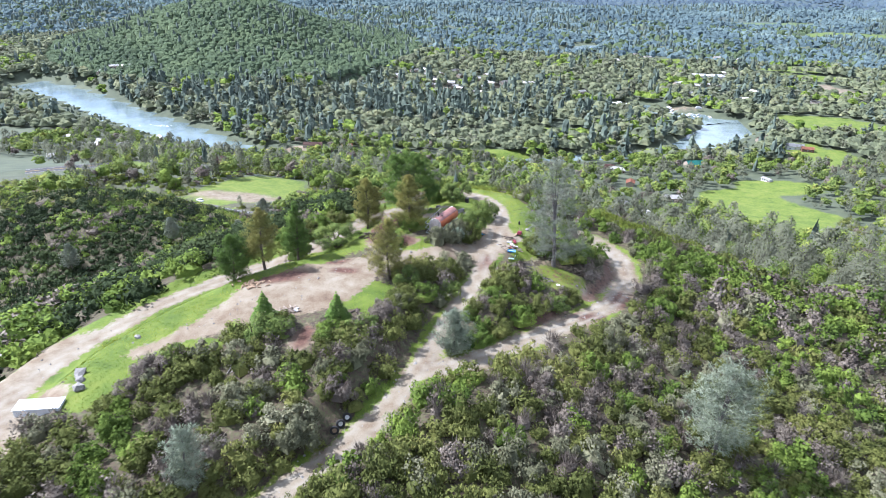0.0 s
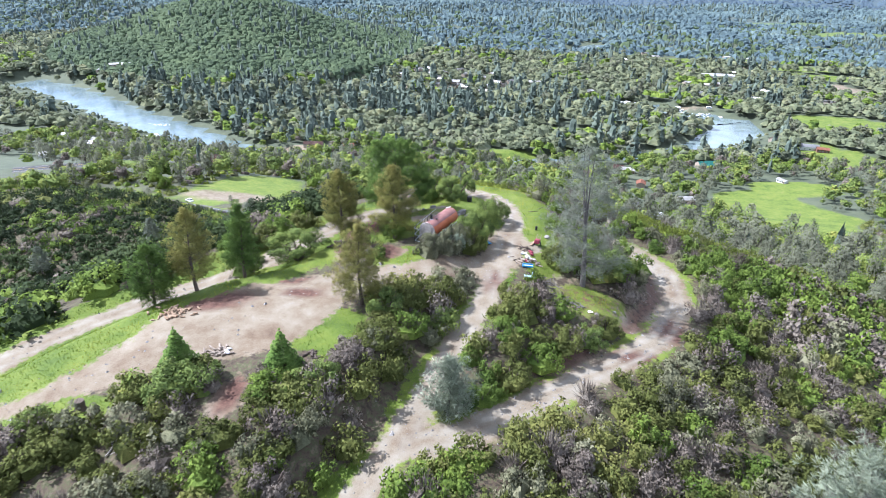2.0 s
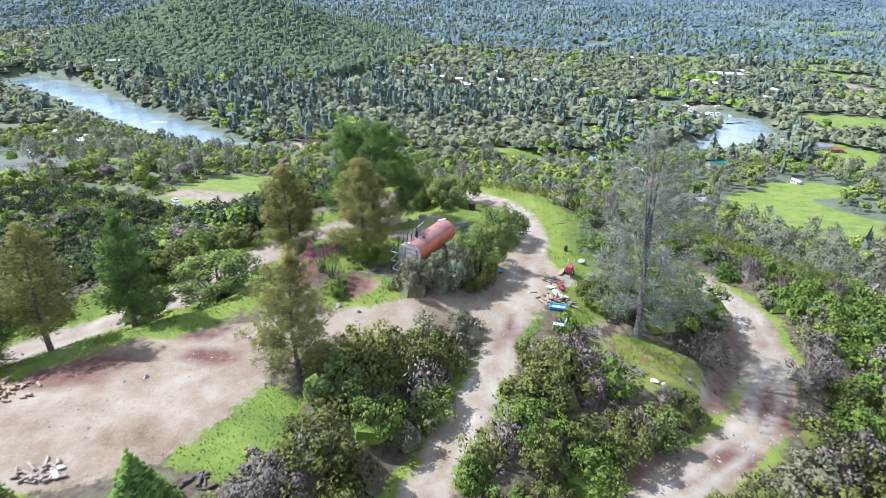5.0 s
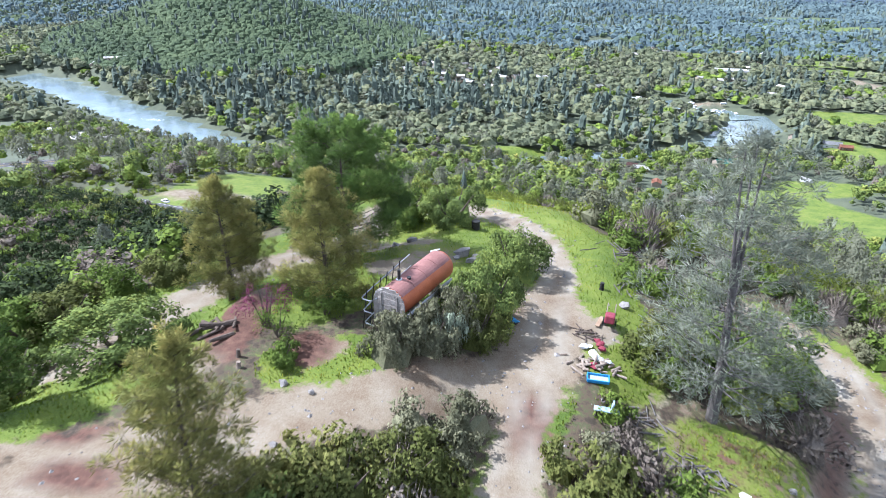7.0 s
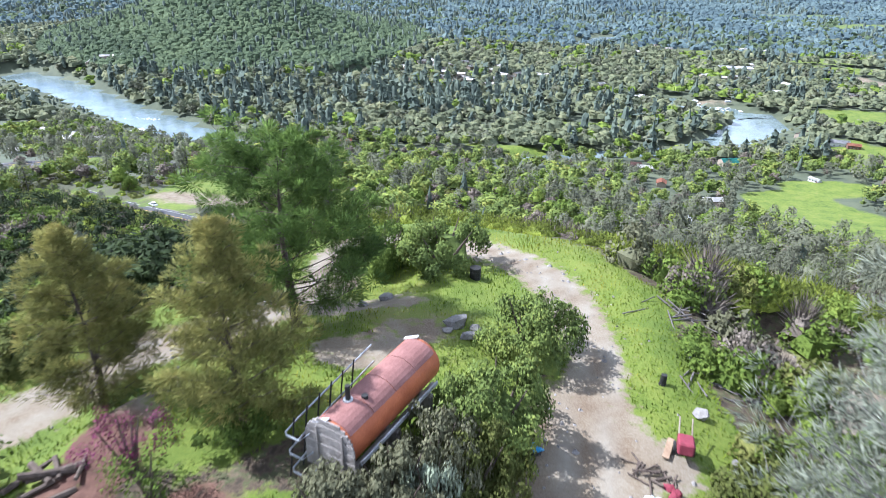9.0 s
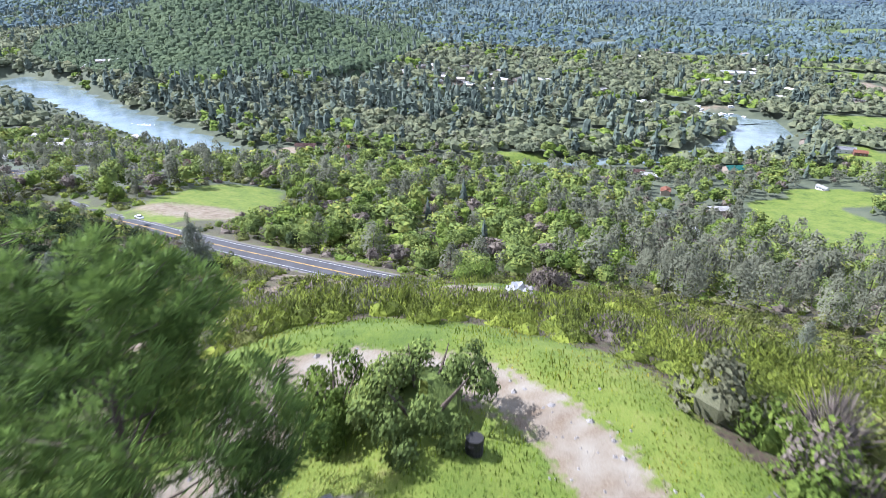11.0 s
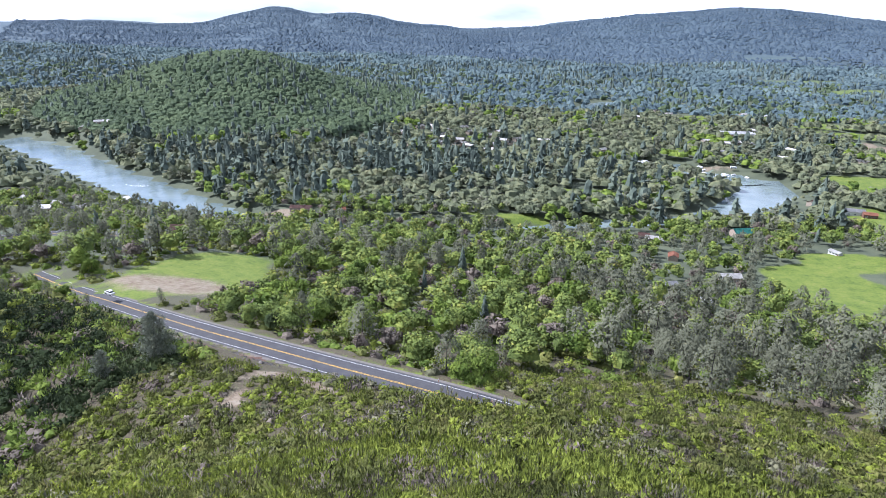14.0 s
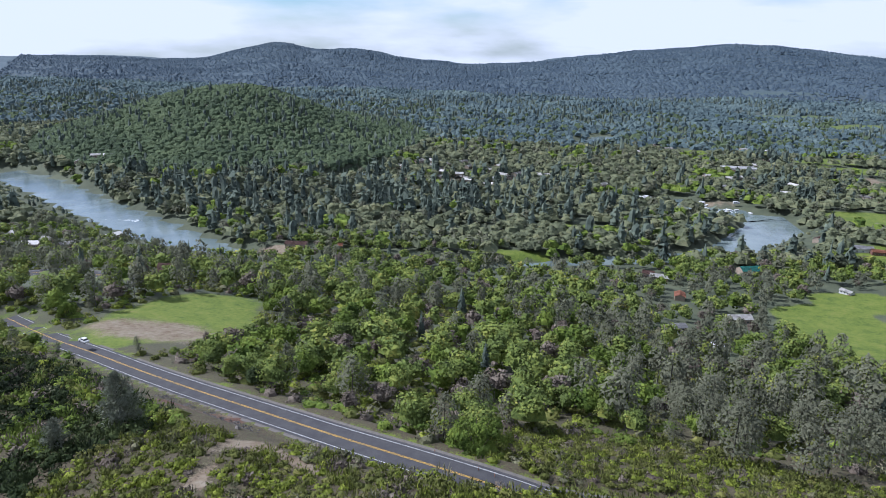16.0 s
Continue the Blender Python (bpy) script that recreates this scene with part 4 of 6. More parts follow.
    # the north and east slopes: low fine brush, denser near the crest
    for x0, x1, y0, y1, gap, shapes, size in ((-30, 34, 84, 124, 1.45, fine, (0.95, 1.4)), (-60, 62, 124, 150, 1.8, mid, (1.1, 1.7)), (34, 62, 84, 124, 1.8, mid, (1.1, 1.7)), (-52, -30, 96, 124, 1.8, mid, (1.1, 1.7)), (-110, 120, 148, 226, 2.3, rare, (1.2, 2.1)), (-14, 90, 226, 282, 2.5, rare, (1.2, 2.0)), (-100, -60, 110, 150, 2.3, rare, (1.2, 2.0)), (62, 110, 70, 150, 2.3, rare, (1.1, 1.9))):
        x, y = spread(rng, x0, x1, y0, y1, gap)
        keep = (clear_of(x, y) < 0.4) & (rng.random(len(x)) < 0.95) & (x > np.interp(y, [84, 90, 100, 125, 150, 190, 222], [-16, -18, -36, -80, -94, -93, -85])) & (np.abs(x + 5) < 32 + 0.69 * np.maximum(0, y - 78)) & (y < np.interp(x, [-14, -4, 20, 35, 62, 77, 92], [248, 269, 270, 280, 262, 248, 237]))
        x, y = x[keep], y[keep]
        v, u = vnoise(x, y, 14, 44), rng.random(len(x))
        wide = rng.uniform(*size, len(x)) * (0.85 + 0.4 * vnoise(x, y, 5, 45))
        tall = wide * rng.uniform(0.55, 1.2, len(x)) * (0.75 + 0.5 * vnoise(x, y, 3.5, 46))
        a, s, o = u < 0.06, (u > 0.95) | ((v > 0.72) & (u > 0.8)), ((v < 0.32) & (u > 0.3)) | ((y > 160) & (u > 0.4))
        for k, some in (("dormant", a), ("sage", s & ~a), ("olive", o & ~a & ~s), ("chamise", ~(a | s | o))):
            kinds[k].append(planted(rng, shapes, x[some], y[some], wide[some], tall[some]))
    # brush in the gully, round the meadow and between the trees below
    x, y = spread(rng, -300, 250, 226, 470, 6.0)
    keep = (clear_of(x, y) < 0.4) & ~((x > -12) & (x < 88) & (y < 262))
    x, y = x[keep], y[keep]
    u = rng.random(len(x))
    wide = rng.uniform(2.2, 3.8, len(x))
    few = [shrub_shape(rng, 52, 6, 0.0, 0.72, 1.7) for _ in range(8)]
    for k, lo, hi in (("olive", 0, 0.45), ("green", 0.45, 0.7), ("sage", 0.7, 0.78), ("dormant", 0.78, 0.85), ("chamise", 0.85, 1)):
        some = (u >= lo) & (u < hi)
        kinds[k].append(planted(rng, few, x[some], y[some], wide[some], wide[some] * 0.8))
    for k, mat, label in (("flank", M_FLANK, "dense chaparral on the side slope, darkened for shade"), ("olive", M_OLIVE, "olive-green chaparral shrubs covering the slope"), ("green", M_GREEN, "fresh green leafy shrubs on the slope"), ("sage", M_SAGE, "pale grey-green flowering brush on the slope"), ("dormant", M_DORMANT, "grey-brown twiggy dormant brush on the slope"), ("chamise", M_LIME, "low yellow-green chamise brush on the slope")):
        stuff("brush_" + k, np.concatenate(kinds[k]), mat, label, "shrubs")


def build_woods():
    rng = np.random.default_rng(23)
    sets = {"bare": [], "gully": [], "valley": [], "oak": [], "grey": [], "fir": [], "bright": [], "trunk": []}
    trunk = [faced(np.array([[(-0.012, 0, 0), (0.012, 0, 0), (0.006, 0, 0.85), (-0.006, 0, 0.85)], [(0, -0.012, 0), (0, 0.012, 0), (0, 0.006, 0.85), (0, -0.006, 0.85)]]), np.array([[0, -1.0, 0.2], [-1.0, 0, 0.2]]))]
    for x0, x1, y0, y1, gap, k, big in ((-190, 230, 84, 290, 12.0, 760, 1.35), (-250, 270, 290, 390, 10.5, 330, 1.5), (-330, 330, 390, 500, 10.5, 210, 1.4), (-500, 500, 500, 720, 11.0, 110, 1.3)):
        shapes = {"oak": [oak_shape(rng, k, 15 if k > 90 else 9, k > 60) for _ in range(9)], "grey": [greypine_shape(rng, int(k * 0.9)) for _ in range(9)], "fir": [fir_shape(rng, k) for _ in range(5)]}
        shapes["bright"] = shapes["oak"]
        x, y = spread(rng, x0, x1, y0, y1, gap)
        free = clear_of(x, y)
        v, w, u = vnoise(x, y, 38, 51), vnoise(x, y, 55, 52), rng.random(len(x))
        # bare brush slopes below the crest stay nearly treeless
        slope = ramp(y, 215, 245) + ramp(-x, 82, 100) * ramp(y, 175, 200) + ramp(x, 50, 66) * ramp(y, 78, 100)
        slope = np.where((y < 232) & (x > -82) & (x < 30 + (y - 130) * 0.1), 0, slope)
        keep = (free < 0.3) & (bump(x, y, -175, 188, 66, 46, 0.5) < 0.3) & (u < np.clip(slope, 0, 1) * (0.55 + 0.6 * v) + 0.0)
        keep &= (y > np.interp(x, [-80, -70, -14, -4, 20, 35, 62, 77, 92], [0, 246, 236, 257, 258, 268, 250, 236, 120])) & ~((y > 300) & (y < 430) & (x < 20) & (x > -110) & (u > 0.5 + 0.3 * w))
        x, y, v, w, u = x[keep], y[keep], v[keep], w[keep], rng.random(keep.sum())
        greyness = 0.10 + 0.42 * ramp(w, 0.42, 0.7) + 0.33 * ((x > 30) & (y < 330)) - 0.2 * ((y > 265) & (y < 345) & (x < 40))
        kind = np.where(u < greyness, "grey", np.where(u > 0.985, "fir", np.where((v > 0.5) & (rng.random(len(x)) < 0.38), "bright", np.where(rng.random(len(x)) < 0.13, "bare", "oak"))))
        # gully oaks take M_FLANK, whose colour is darkened to stand for shade
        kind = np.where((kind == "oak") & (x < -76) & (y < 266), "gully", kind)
        shapes["gully"] = shapes["bare"] = shapes["oak"]
        for n, lo, hi in (("bare", 5, 8.5), ("gully", 5, 9), ("oak", 6, 10.5), ("bright", 5.5, 9.5), ("grey", 8, 14), ("fir", 8, 13)):
            some = kind == n
            tall = rng.uniform(lo, hi, some.sum()) * big * (1 if n != "grey" else 0.95) * np.where(before_water(x[some], y[some]), 0.42, 1)
            wide = tall * (rng.uniform(0.95, 1.4, some.sum()) if n in ("oak", "bright", "gully", "bare") else rng.uniform(0.9, 1.35, some.sum()))
            sets[n].append(planted(rng, shapes[n], x[some], y[some], wide, tall))
            if n == "grey" and y0 < 380:
                sets["trunk"].append(planted(rng, trunk, x[some], y[some], tall * 1.2, tall))
    # across the river: dense woods with tall conifers
    near = {"oak": [oak_shape(rng, 50, 8) for _ in range(8)], "fir": [fir_shape(rng, 18) for _ in range(6)], "grey": [greypine_shape(rng, 24) for _ in range(6)]}
    x, y = spread(rng, -1080, 1000, 690, 1350, 11.5)
    v, w, u = vnoise(x, y, 70, 53), vnoise(x, y, 130, 54), rng.random(len(x))
    keep = (bump(x, y, -548, 1310, 210, 230, 0.25) < 0.25) & (clear_of(x, y) < 0.3) & (np.abs(x) < 110 + y * 0.76) & (u < 0.85 + 0.3 * v)
    x, y, v, w, u = x[keep], y[keep], v[keep], w[keep], rng.random(keep.sum())
    firs = np.clip(0.04 + 0.6 * bump(x, y, -190, 850, 190, 95, -0.15) * ramp(w + 0.3 * v, 0.3, 0.6) + 0.12 * ramp(w, 0.5, 0.7), 0, 0.7)
    kind = np.where(u < firs, "fir", np.where(u > 0.9, "grey", np.where((v > 0.6) & (rng.random(len(x)) < 0.45), "bright", "oak")))
    for n, lo, hi in (("oak", 7, 14), ("bright", 7, 13), ("grey", 10, 17), ("fir", 15, 27)):
        some = kind == n
        tall = rng.uniform(lo, hi, some.sum()) * np.where(before_water(x[some], y[some]), 0.42, 1)
        wide = tall * (rng.uniform(1.25, 1.85, some.sum()) if n in ("oak", "bright") else rng.uniform(1.3, 1.7, some.sum()))
        sets["valley" if n == "oak" else n].append(planted(rng, near["oak" if n == "bright" else n], x[some], y[some], wide, tall))
    for n, mat, label in (("bare", M_DORMANT, "grey-brown leafless oaks in the valley"), ("gully", M_FLANK, "green oaks in the gully, darkened for shade"), ("valley", M_VALLEY, "mixed green woods along the river"), ("oak", M_OAK, "dark green oak woodland in the valley"), ("bright", M_GREEN, "bright spring-green trees in the valley"), ("grey", M_GREYPINE, "pale grey-green foothill pines in the valley"), ("fir", M_FIR, "tall dark conifers beyond the river"), ("trunk", M_GREYBARK, "thin grey pine trunks in the valley")):
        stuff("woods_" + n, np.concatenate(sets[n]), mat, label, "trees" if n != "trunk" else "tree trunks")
    # the hill and the plain beyond
    balls = [far_head(rng, 0.5, 0.66, 6, 0.12) for _ in range(9)]
    cones = [far_head(rng, 0.17, 0.98, 5, 0.2) for _ in range(6)]
    specks = [far_head(rng, 0.5, 0.8, 4, 0.24) for _ in range(9)]
    on_hill = lambda x, y: bump(x, y, -548, 1310, 210, 230, 0.25) > 0.25
    x, y = spread(rng, -2100, 2100, 880, 2500, 15)
    v = vnoise(x, y, 90, 55)
    keep = ((y > 1340) | on_hill(x, y)) & (clear_of(x, y) < 0.3) & (np.abs(x) < 160 + y * 0.76) & (v + rng.random(len(x)) * 0.6 > 0.36)
    x, y = x[keep], y[keep]
    c = rng.random(len(x)) < 0.03 + 0.14 * on_hill(x, y) + 0.3 * ramp(vnoise(x, y, 150, 56), 0.55, 0.75)
    tall = np.where(c, rng.uniform(10, 17, len(x)), rng.uniform(6, 12.5, len(x)))
    hx, hy = spread(rng, -950, -150, 860, 1700, 8.8)
    some = on_hill(hx, hy) & (vnoise(hx, hy, 45, 58) + 0.5 * rng.random(len(hx)) > 0.3)
    hx, hy = hx[some], hy[some]
    ht = rng.uniform(6, 13, len(hx))
    stuff("hill_woods", planted(rng, balls, hx, hy, ht * 1.35, ht), M_HILL, "green oak woods on the rounded hill", "woods")
    plain_on = ~on_hill(x, y)
    round_ones, tall_ones = plain_on & ~c, c
    u = rng.random(len(x))
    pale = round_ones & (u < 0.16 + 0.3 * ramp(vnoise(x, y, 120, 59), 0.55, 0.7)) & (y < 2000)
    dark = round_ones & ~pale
    stuff("distant_woods", planted(rng, specks, x[dark], y[dark], tall[dark] * 1.75, tall[dark]), M_WOODS, "dense woods on the distant plain, tinted with haze", "woods")
    stuff("pale_woods", planted(rng, specks, x[pale], y[pale], tall[pale] * 1.7, tall[pale]), M_HILL, "pale spring-green trees on the distant plain", "woods")
    stuff("distant_conifers", planted(rng, cones, x[tall_ones], y[tall_ones], tall[tall_ones] * 1.2, tall[tall_ones]), M_FIR, "dark conifers on the distant hill and plain", "woods")
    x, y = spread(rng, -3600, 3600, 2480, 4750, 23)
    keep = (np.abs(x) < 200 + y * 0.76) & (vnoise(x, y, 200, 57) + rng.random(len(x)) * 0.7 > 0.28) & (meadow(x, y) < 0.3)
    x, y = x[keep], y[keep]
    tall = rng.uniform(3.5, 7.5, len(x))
    stuff("mountain_woods", planted(rng, [far_head(rng, 0.5, 0.9, 5, 0.2, 1) for _ in range(10)], x, y, rng.uniform(15, 25, len(x)), tall * 1.25), M_HAZE, "wooded mountains on the skyline, tinted with haze", "woods")


build_brush()
build_woods()
# ---------------------------------------------------------------- single trees
def tufts(rng, centres, size, way, length, blades, width, squash=0.65):
    """Needle clusters: blades that spring outwards from round each centre."""
    c = np.repeat(np.asarray(centres, float), blades, 0)
    w = np.repeat(np.asarray(way, float), blades, 0)
    d = unit(rng.normal(size=c.shape) + 0.35 * w)
    c = c + d * np.repeat(size, blades)[:, None] * rng.uniform(0.25, 0.85, (len(c), 1)) * [1, 1, squash]
    g = unit(d + 0.45 * w + 0.35 * rng.normal(size=c.shape) + [0, 0, 0.2])
    s = unit(np.cross(g, rng.normal(size=c.shape)))
    l = length * rng.uniform(0.7, 1.3, (len(c), 1))
    return faced(np.stack([c, c + g * l * 0.55 + s * l * width, c + g * l, c + g * l * 0.55 - s * l * width], 1), d + 0.5 * w + [0, 0, 0.1])


def pine(name, x, y, tall, wide, label, mat, bark, seed, low=0.18, limbs=46, rise=0.25, tuft=0.3, cluster=0.4, blades=34, per=6, shape=0.8, lean=(0, 0), bare=0.35, thick=0.022, forked=False, needle=0.065):
    rng = np.random.default_rng(seed)
    tree = thing(name, pose(x, y, at_ground(x, y, -0.1)), label, "tree")
    bm = bmesh.new()

    def stem(t):
        return np.array([lean[0] * t * tall + 0.10 * math.sin(5 * t + seed), lean[1] * t * tall + 0.08 * math.cos(4 * t + seed), t * tall])

    ts = np.linspace(0, 0.98, 9)
    tube(bm, [stem(t) for t in ts], [tall * thick * (1.02 - t) ** 1.25 + 0.012 for t in ts], 9)
    if forked:
        for off in (0.05, -0.045):
            fs = np.linspace(0.42, 0.97, 6)
            tube(bm, [stem(t) + np.array([off * (t - 0.42) * tall * 1.4, off * 0.6 * (t - 0.42) * tall, 0]) for t in fs], [tall * thick * 0.6 * (1.04 - t) + 0.012 for t in fs], 7)
    cs, ws, sz = [], [], []
    for i in range(limbs):
        t = low + (0.98 - low) * ((i + rng.random()) / limbs) ** 1.2
        u = (t - low) / (1 - low)
        r = wide * (np.sin(min(1, (u + 0.16) / 1.16) * math.pi) ** shape * (0.28 if shape == 0.8 else 0.55) + (0.85 if shape == 0.8 else 0.5) * (1 - u) ** 0.9) * rng.uniform(0.65, 1.12)
        az = i * 2.4 + rng.normal() * 0.4
        p0 = stem(t)
        way = np.array([math.cos(az), math.sin(az), rise * rng.uniform(0.3, 1.5) + 0.5 * u])
        side = np.array([-math.sin(az), math.cos(az), 0])
        s = np.linspace(0, 1, 5)
        path = [p0 + way * r * k + np.array([0, 0, (0.25 * k * k - 0.12 * math.sin(3 * k)) * r * (rise + 0.25)]) for k in s]
        tube(bm, path, [max(0.008, tall * thick * 0.16 * (1 - 0.8 * k) * (1.1 - u)) for k in s], 4, False)
        here = max(2, round(per * (0.35 + 1.0 * r / wide)))
        for m in range(here):
            k = bare + (1 - bare) * (m + rng.random()) / here if m < here - 1 else 1.0
            j = min(3, int(k * 4))
            on = path[j] + (path[j + 1] - path[j]) * (k * 4 - j)
            q = on + side * rng.normal() * 0.24 * r * (0.3 + 0.7 * k) + np.array([0, 0, rng.normal() * 0.05 * r])
            if m % 2:
                tube(bm, [on, q], [0.012, 0.006], 3, False)
            cs.append(q)
            ws.append(way * [1, 1, 0.4] + [0, 0, 0.35])
            sz.append(cluster * rng.uniform(0.7, 1.25) * (1.1 - 0.6 * u))
    top = stem(0.99)
    for m in range(4):
        cs.append(top + rng.normal(size=3) * 0.1 * [1, 1, 2.0]), ws.append([0, 0, 1.0]), sz.append(cluster * 0.55)
    cs, ws, sz = np.array(cs), unit(np.array(ws)), np.array(sz)
    quads = tufts(rng, cs, sz, ws, tuft, blades, needle)
    part("trunk", bm, bark, tree, "bare branching trunk")
    part("crown", quads_mesh("crown", quads, mat), None, tree, "needle foliage in tufts")
    return tree


pine("pine_tree", 9.35, 64.7, 13.0, 4.3, "tall grey-green foothill pine with bare pale lower limbs", M_SILVER, M_GREYBARK, 1, low=0.13, limbs=70, rise=0.16, tuft=0.32, cluster=0.46, blades=50, per=7, needle=0.04, bare=0.34, forked=True, thick=0.02, shape=0.6, lean=(-0.05, 0.0))
pine("pine_tree", -8.9, 54.0, 6.9, 2.2, "small yellowish-green pine beside the dirt clearing", M_PINE, M_BARK, 2, low=0.1, limbs=58, rise=0.3, tuft=0.22, cluster=0.38, blades=84, per=6, needle=0.055, bare=0.22)
pine("pine_tree", -23.3, 55.2, 7.3, 2.1, "bronze-green pine on the grassy edge", M_PINE, M_BARK, 3, low=0.22, limbs=54, tuft=0.26, cluster=0.38, blades=50, per=6, bare=0.24, lean=(-0.03, 0))
pine("pine_tree", -20.5, 58.7, 7.2, 1.6, "slim green pine on the grassy edge", M_PINE_DARK, M_BARK, 4, low=0.2, limbs=52, tuft=0.26, cluster=0.36, blades=50, per=6, bare=0.24, lean=(-0.02, 0))
pine("pine_tree", -26.3, 53.6, 5.7, 2.2, "spreading pale green pine above the road", M_PINE_DARK, M_BARK, 5, low=0.15, limbs=52, tuft=0.28, cluster=0.38, blades=50, per=6, bare=0.24, shape=0.9)
pine("pine_tree", -14.5, 68.5, 6.7, 2.15, "bronze-green pine above the red bank", M_PINE, M_BARK, 6, low=0.13, limbs=58, tuft=0.22, cluster=0.42, blades=110, per=7, needle=0.048, rise=0.3)
pine("pine_tree", -8.9, 67.4, 7.0, 2.25, "dense bronze-green pine near the old tank", M_PINE, M_BARK, 7, low=0.12, limbs=56, tuft=0.22, cluster=0.42, blades=110, per=7, needle=0.048, rise=0.3)
pine("pine_tree", -9.9, 75.0, 7.6, 3.9, "large round-crowned dark green pine", M_PINE_DARK, M_BARK, 8, low=0.16, limbs=58, rise=0.35, tuft=0.28, cluster=0.62, blades=170, per=6, needle=0.05, shape=0.35, bare=0.5, thick=0.03, lean=(-0.05, 0.08))
pine("pine_tree", 23.3, 39.6, 9.4, 3.3, "grey foothill pine with thin wispy foliage among brush", M_BLUEGREY, M_GREYBARK, 9, low=0.2, limbs=70, rise=0.5, tuft=0.36, cluster=0.5, blades=34, per=7, needle=0.05, bare=0.3, forked=True, shape=0.5)
pine("young_pine", -17.6, 24.6, 5.0, 1.6, "young blue-grey pine in the brush", M_BLUEGREY, M_GREYBARK, 10, low=0.06, limbs=44, rise=0.6, tuft=0.3, cluster=0.32, blades=26, per=6, bare=0.15)
pine("young_pine", -0.7, 44.8, 4.7, 1.7, "young blue-grey pine where two tracks meet", M_BLUEGREY, M_GREYBARK, 11, low=0.04, limbs=56, rise=0.5, tuft=0.28, cluster=0.34, blades=30, per=7, bare=0.1)
pine("young_pine", 33.5, 137, 7.5, 1.8, "grey-green pine standing in low brush", M_SILVER, M_GREYBARK, 12, low=0.1, limbs=40, rise=0.5, tuft=0.4, cluster=0.45, blades=20, per=5, bare=0.2)
pine("pine_tree", -93, 222, 13.5, 4.4, "broad grey-green pine beside the highway", M_SILVER, M_GREYBARK, 13, low=0.1, limbs=50, rise=0.4, tuft=0.8, cluster=0.9, blades=16, per=6, bare=0.2, needle=0.12)
pine("pine_tree", -120, 200, 10, 2.8, "grey pine in the shaded gully", M_SILVER, M_GREYBARK, 14, low=0.25, limbs=40, rise=0.4, tuft=0.7, cluster=0.7, blades=14, per=5, needle=0.12)
pine("pine_tree", -98, 208, 7, 2.2, "pale grey young pine in the gully", M_SILVER, M_GREYBARK, 15, low=0.1, limbs=36, rise=0.4, tuft=0.6, cluster=0.6, blades=14, per=5, bare=0.2, needle=0.12)
pine("pine_tree", -150, 183, 10, 2.8, "grey pine on the brushy spur", M_SILVER, M_GREYBARK, 16, low=0.2, limbs=40, rise=0.4, tuft=0.7, cluster=0.7, blades=14, per=5, needle=0.12)


def young_fir(x, y, tall, seed, label):
    rng = np.random.default_rng(seed)
    tree = thing("young_fir", pose(x, y, at_ground(x, y, -0.05)), label, "tree", "young firs by the clearing")
    bm = bmesh.new()
    tube(bm, [(0, 0, 0), (0, 0, tall * 0.96)], [0.06, 0.012], 7)
    part("trunk", bm, M_BARK, tree)
    n = 5200
    z = 1 - np.sqrt(rng.uniform(0.0, 1, n))
    layer = np.round(z * 12 + rng.normal(size=n) * 0.12) / 12
    bough = rng.integers(9, size=n)
    r = tall * 0.47 * (1.02 - layer) * np.sqrt(rng.uniform(0.1, 1, n)) * (0.72 + 0.5 * hashed(bough, np.round(layer * 12), seed))
    az = bough / 9 * math.tau + layer * 17 + rng.normal(size=n) * 0.16
    c = np.stack([r * np.cos(az), r * np.sin(az), tall * (0.05 + 0.93 * np.clip(layer, 0, 1)) - 0.22 * r + rng.normal(size=n) * 0.03], 1)
    part("crown", quads_mesh("crown", leaf_quads(rng, c, np.array([0, 0, 1.0]) + 0 * c, 0.22, 0.09, 0.35, np.stack([-np.sin(az), np.cos(az), 0 * az], 1), np.stack([0.8 * np.cos(az), 0.8 * np.sin(az), 0.5 + 0 * az], 1)), M_YOUNG), None, tree, "bright green layered boughs")


young_fir(-19.2, 44.3, 3.4, 31, "young bright green fir beside the clearing")
young_fir(-12.2, 45.1, 3.4, 32, "young bright green fir at the clearing's edge")


# ---------------------------------------------------------------- single bushes
def bush(name, x, y, wide, tall, mat, label, seed, leaves=900, deep=None, clumps=26, stems=5, leggy=0.0, leaf=4.0, core=0.58):
    rng = np.random.default_rng(seed)
    b = thing(name, pose(x, y, at_ground(x, y, -0.05), 0, 0, seed * 40), label, "tree" if "oak" in name or "bud" in name else "shrub")
    wide, deep, tall = wide * 1.22, (deep or wide) * 1.22, tall * 1.1
    q = shrub_shape(rng, int(leaves * 4.4), clumps, 0.0, core if not leggy else core * 0.5, leaf)
    q[:, :4] = q[:, :4] * [wide, deep, tall * (1 - leggy)] + [0, 0, tall * leggy]
    part("foliage", quads_mesh("foliage", q, mat), None, b, "dense clumped leaves")
    bm = bmesh.new()
    for i in range(stems):
        a = i * math.tau / stems + rng.random()
        r = wide * rng.uniform(0.3, 0.6)
        tube(bm, [(0.1 * math.cos(a), 0.1 * math.sin(a), 0), (0.5 * r * math.cos(a), 0.5 * r * math.sin(a), tall * 0.35), (r * math.cos(a), r * math.sin(a), tall * 0.75)], [0.03 * wide + 0.02, 0.02 * wide + 0.015, 0.012], 6)
    part("stem", bm, M_BARK, b)
    return b


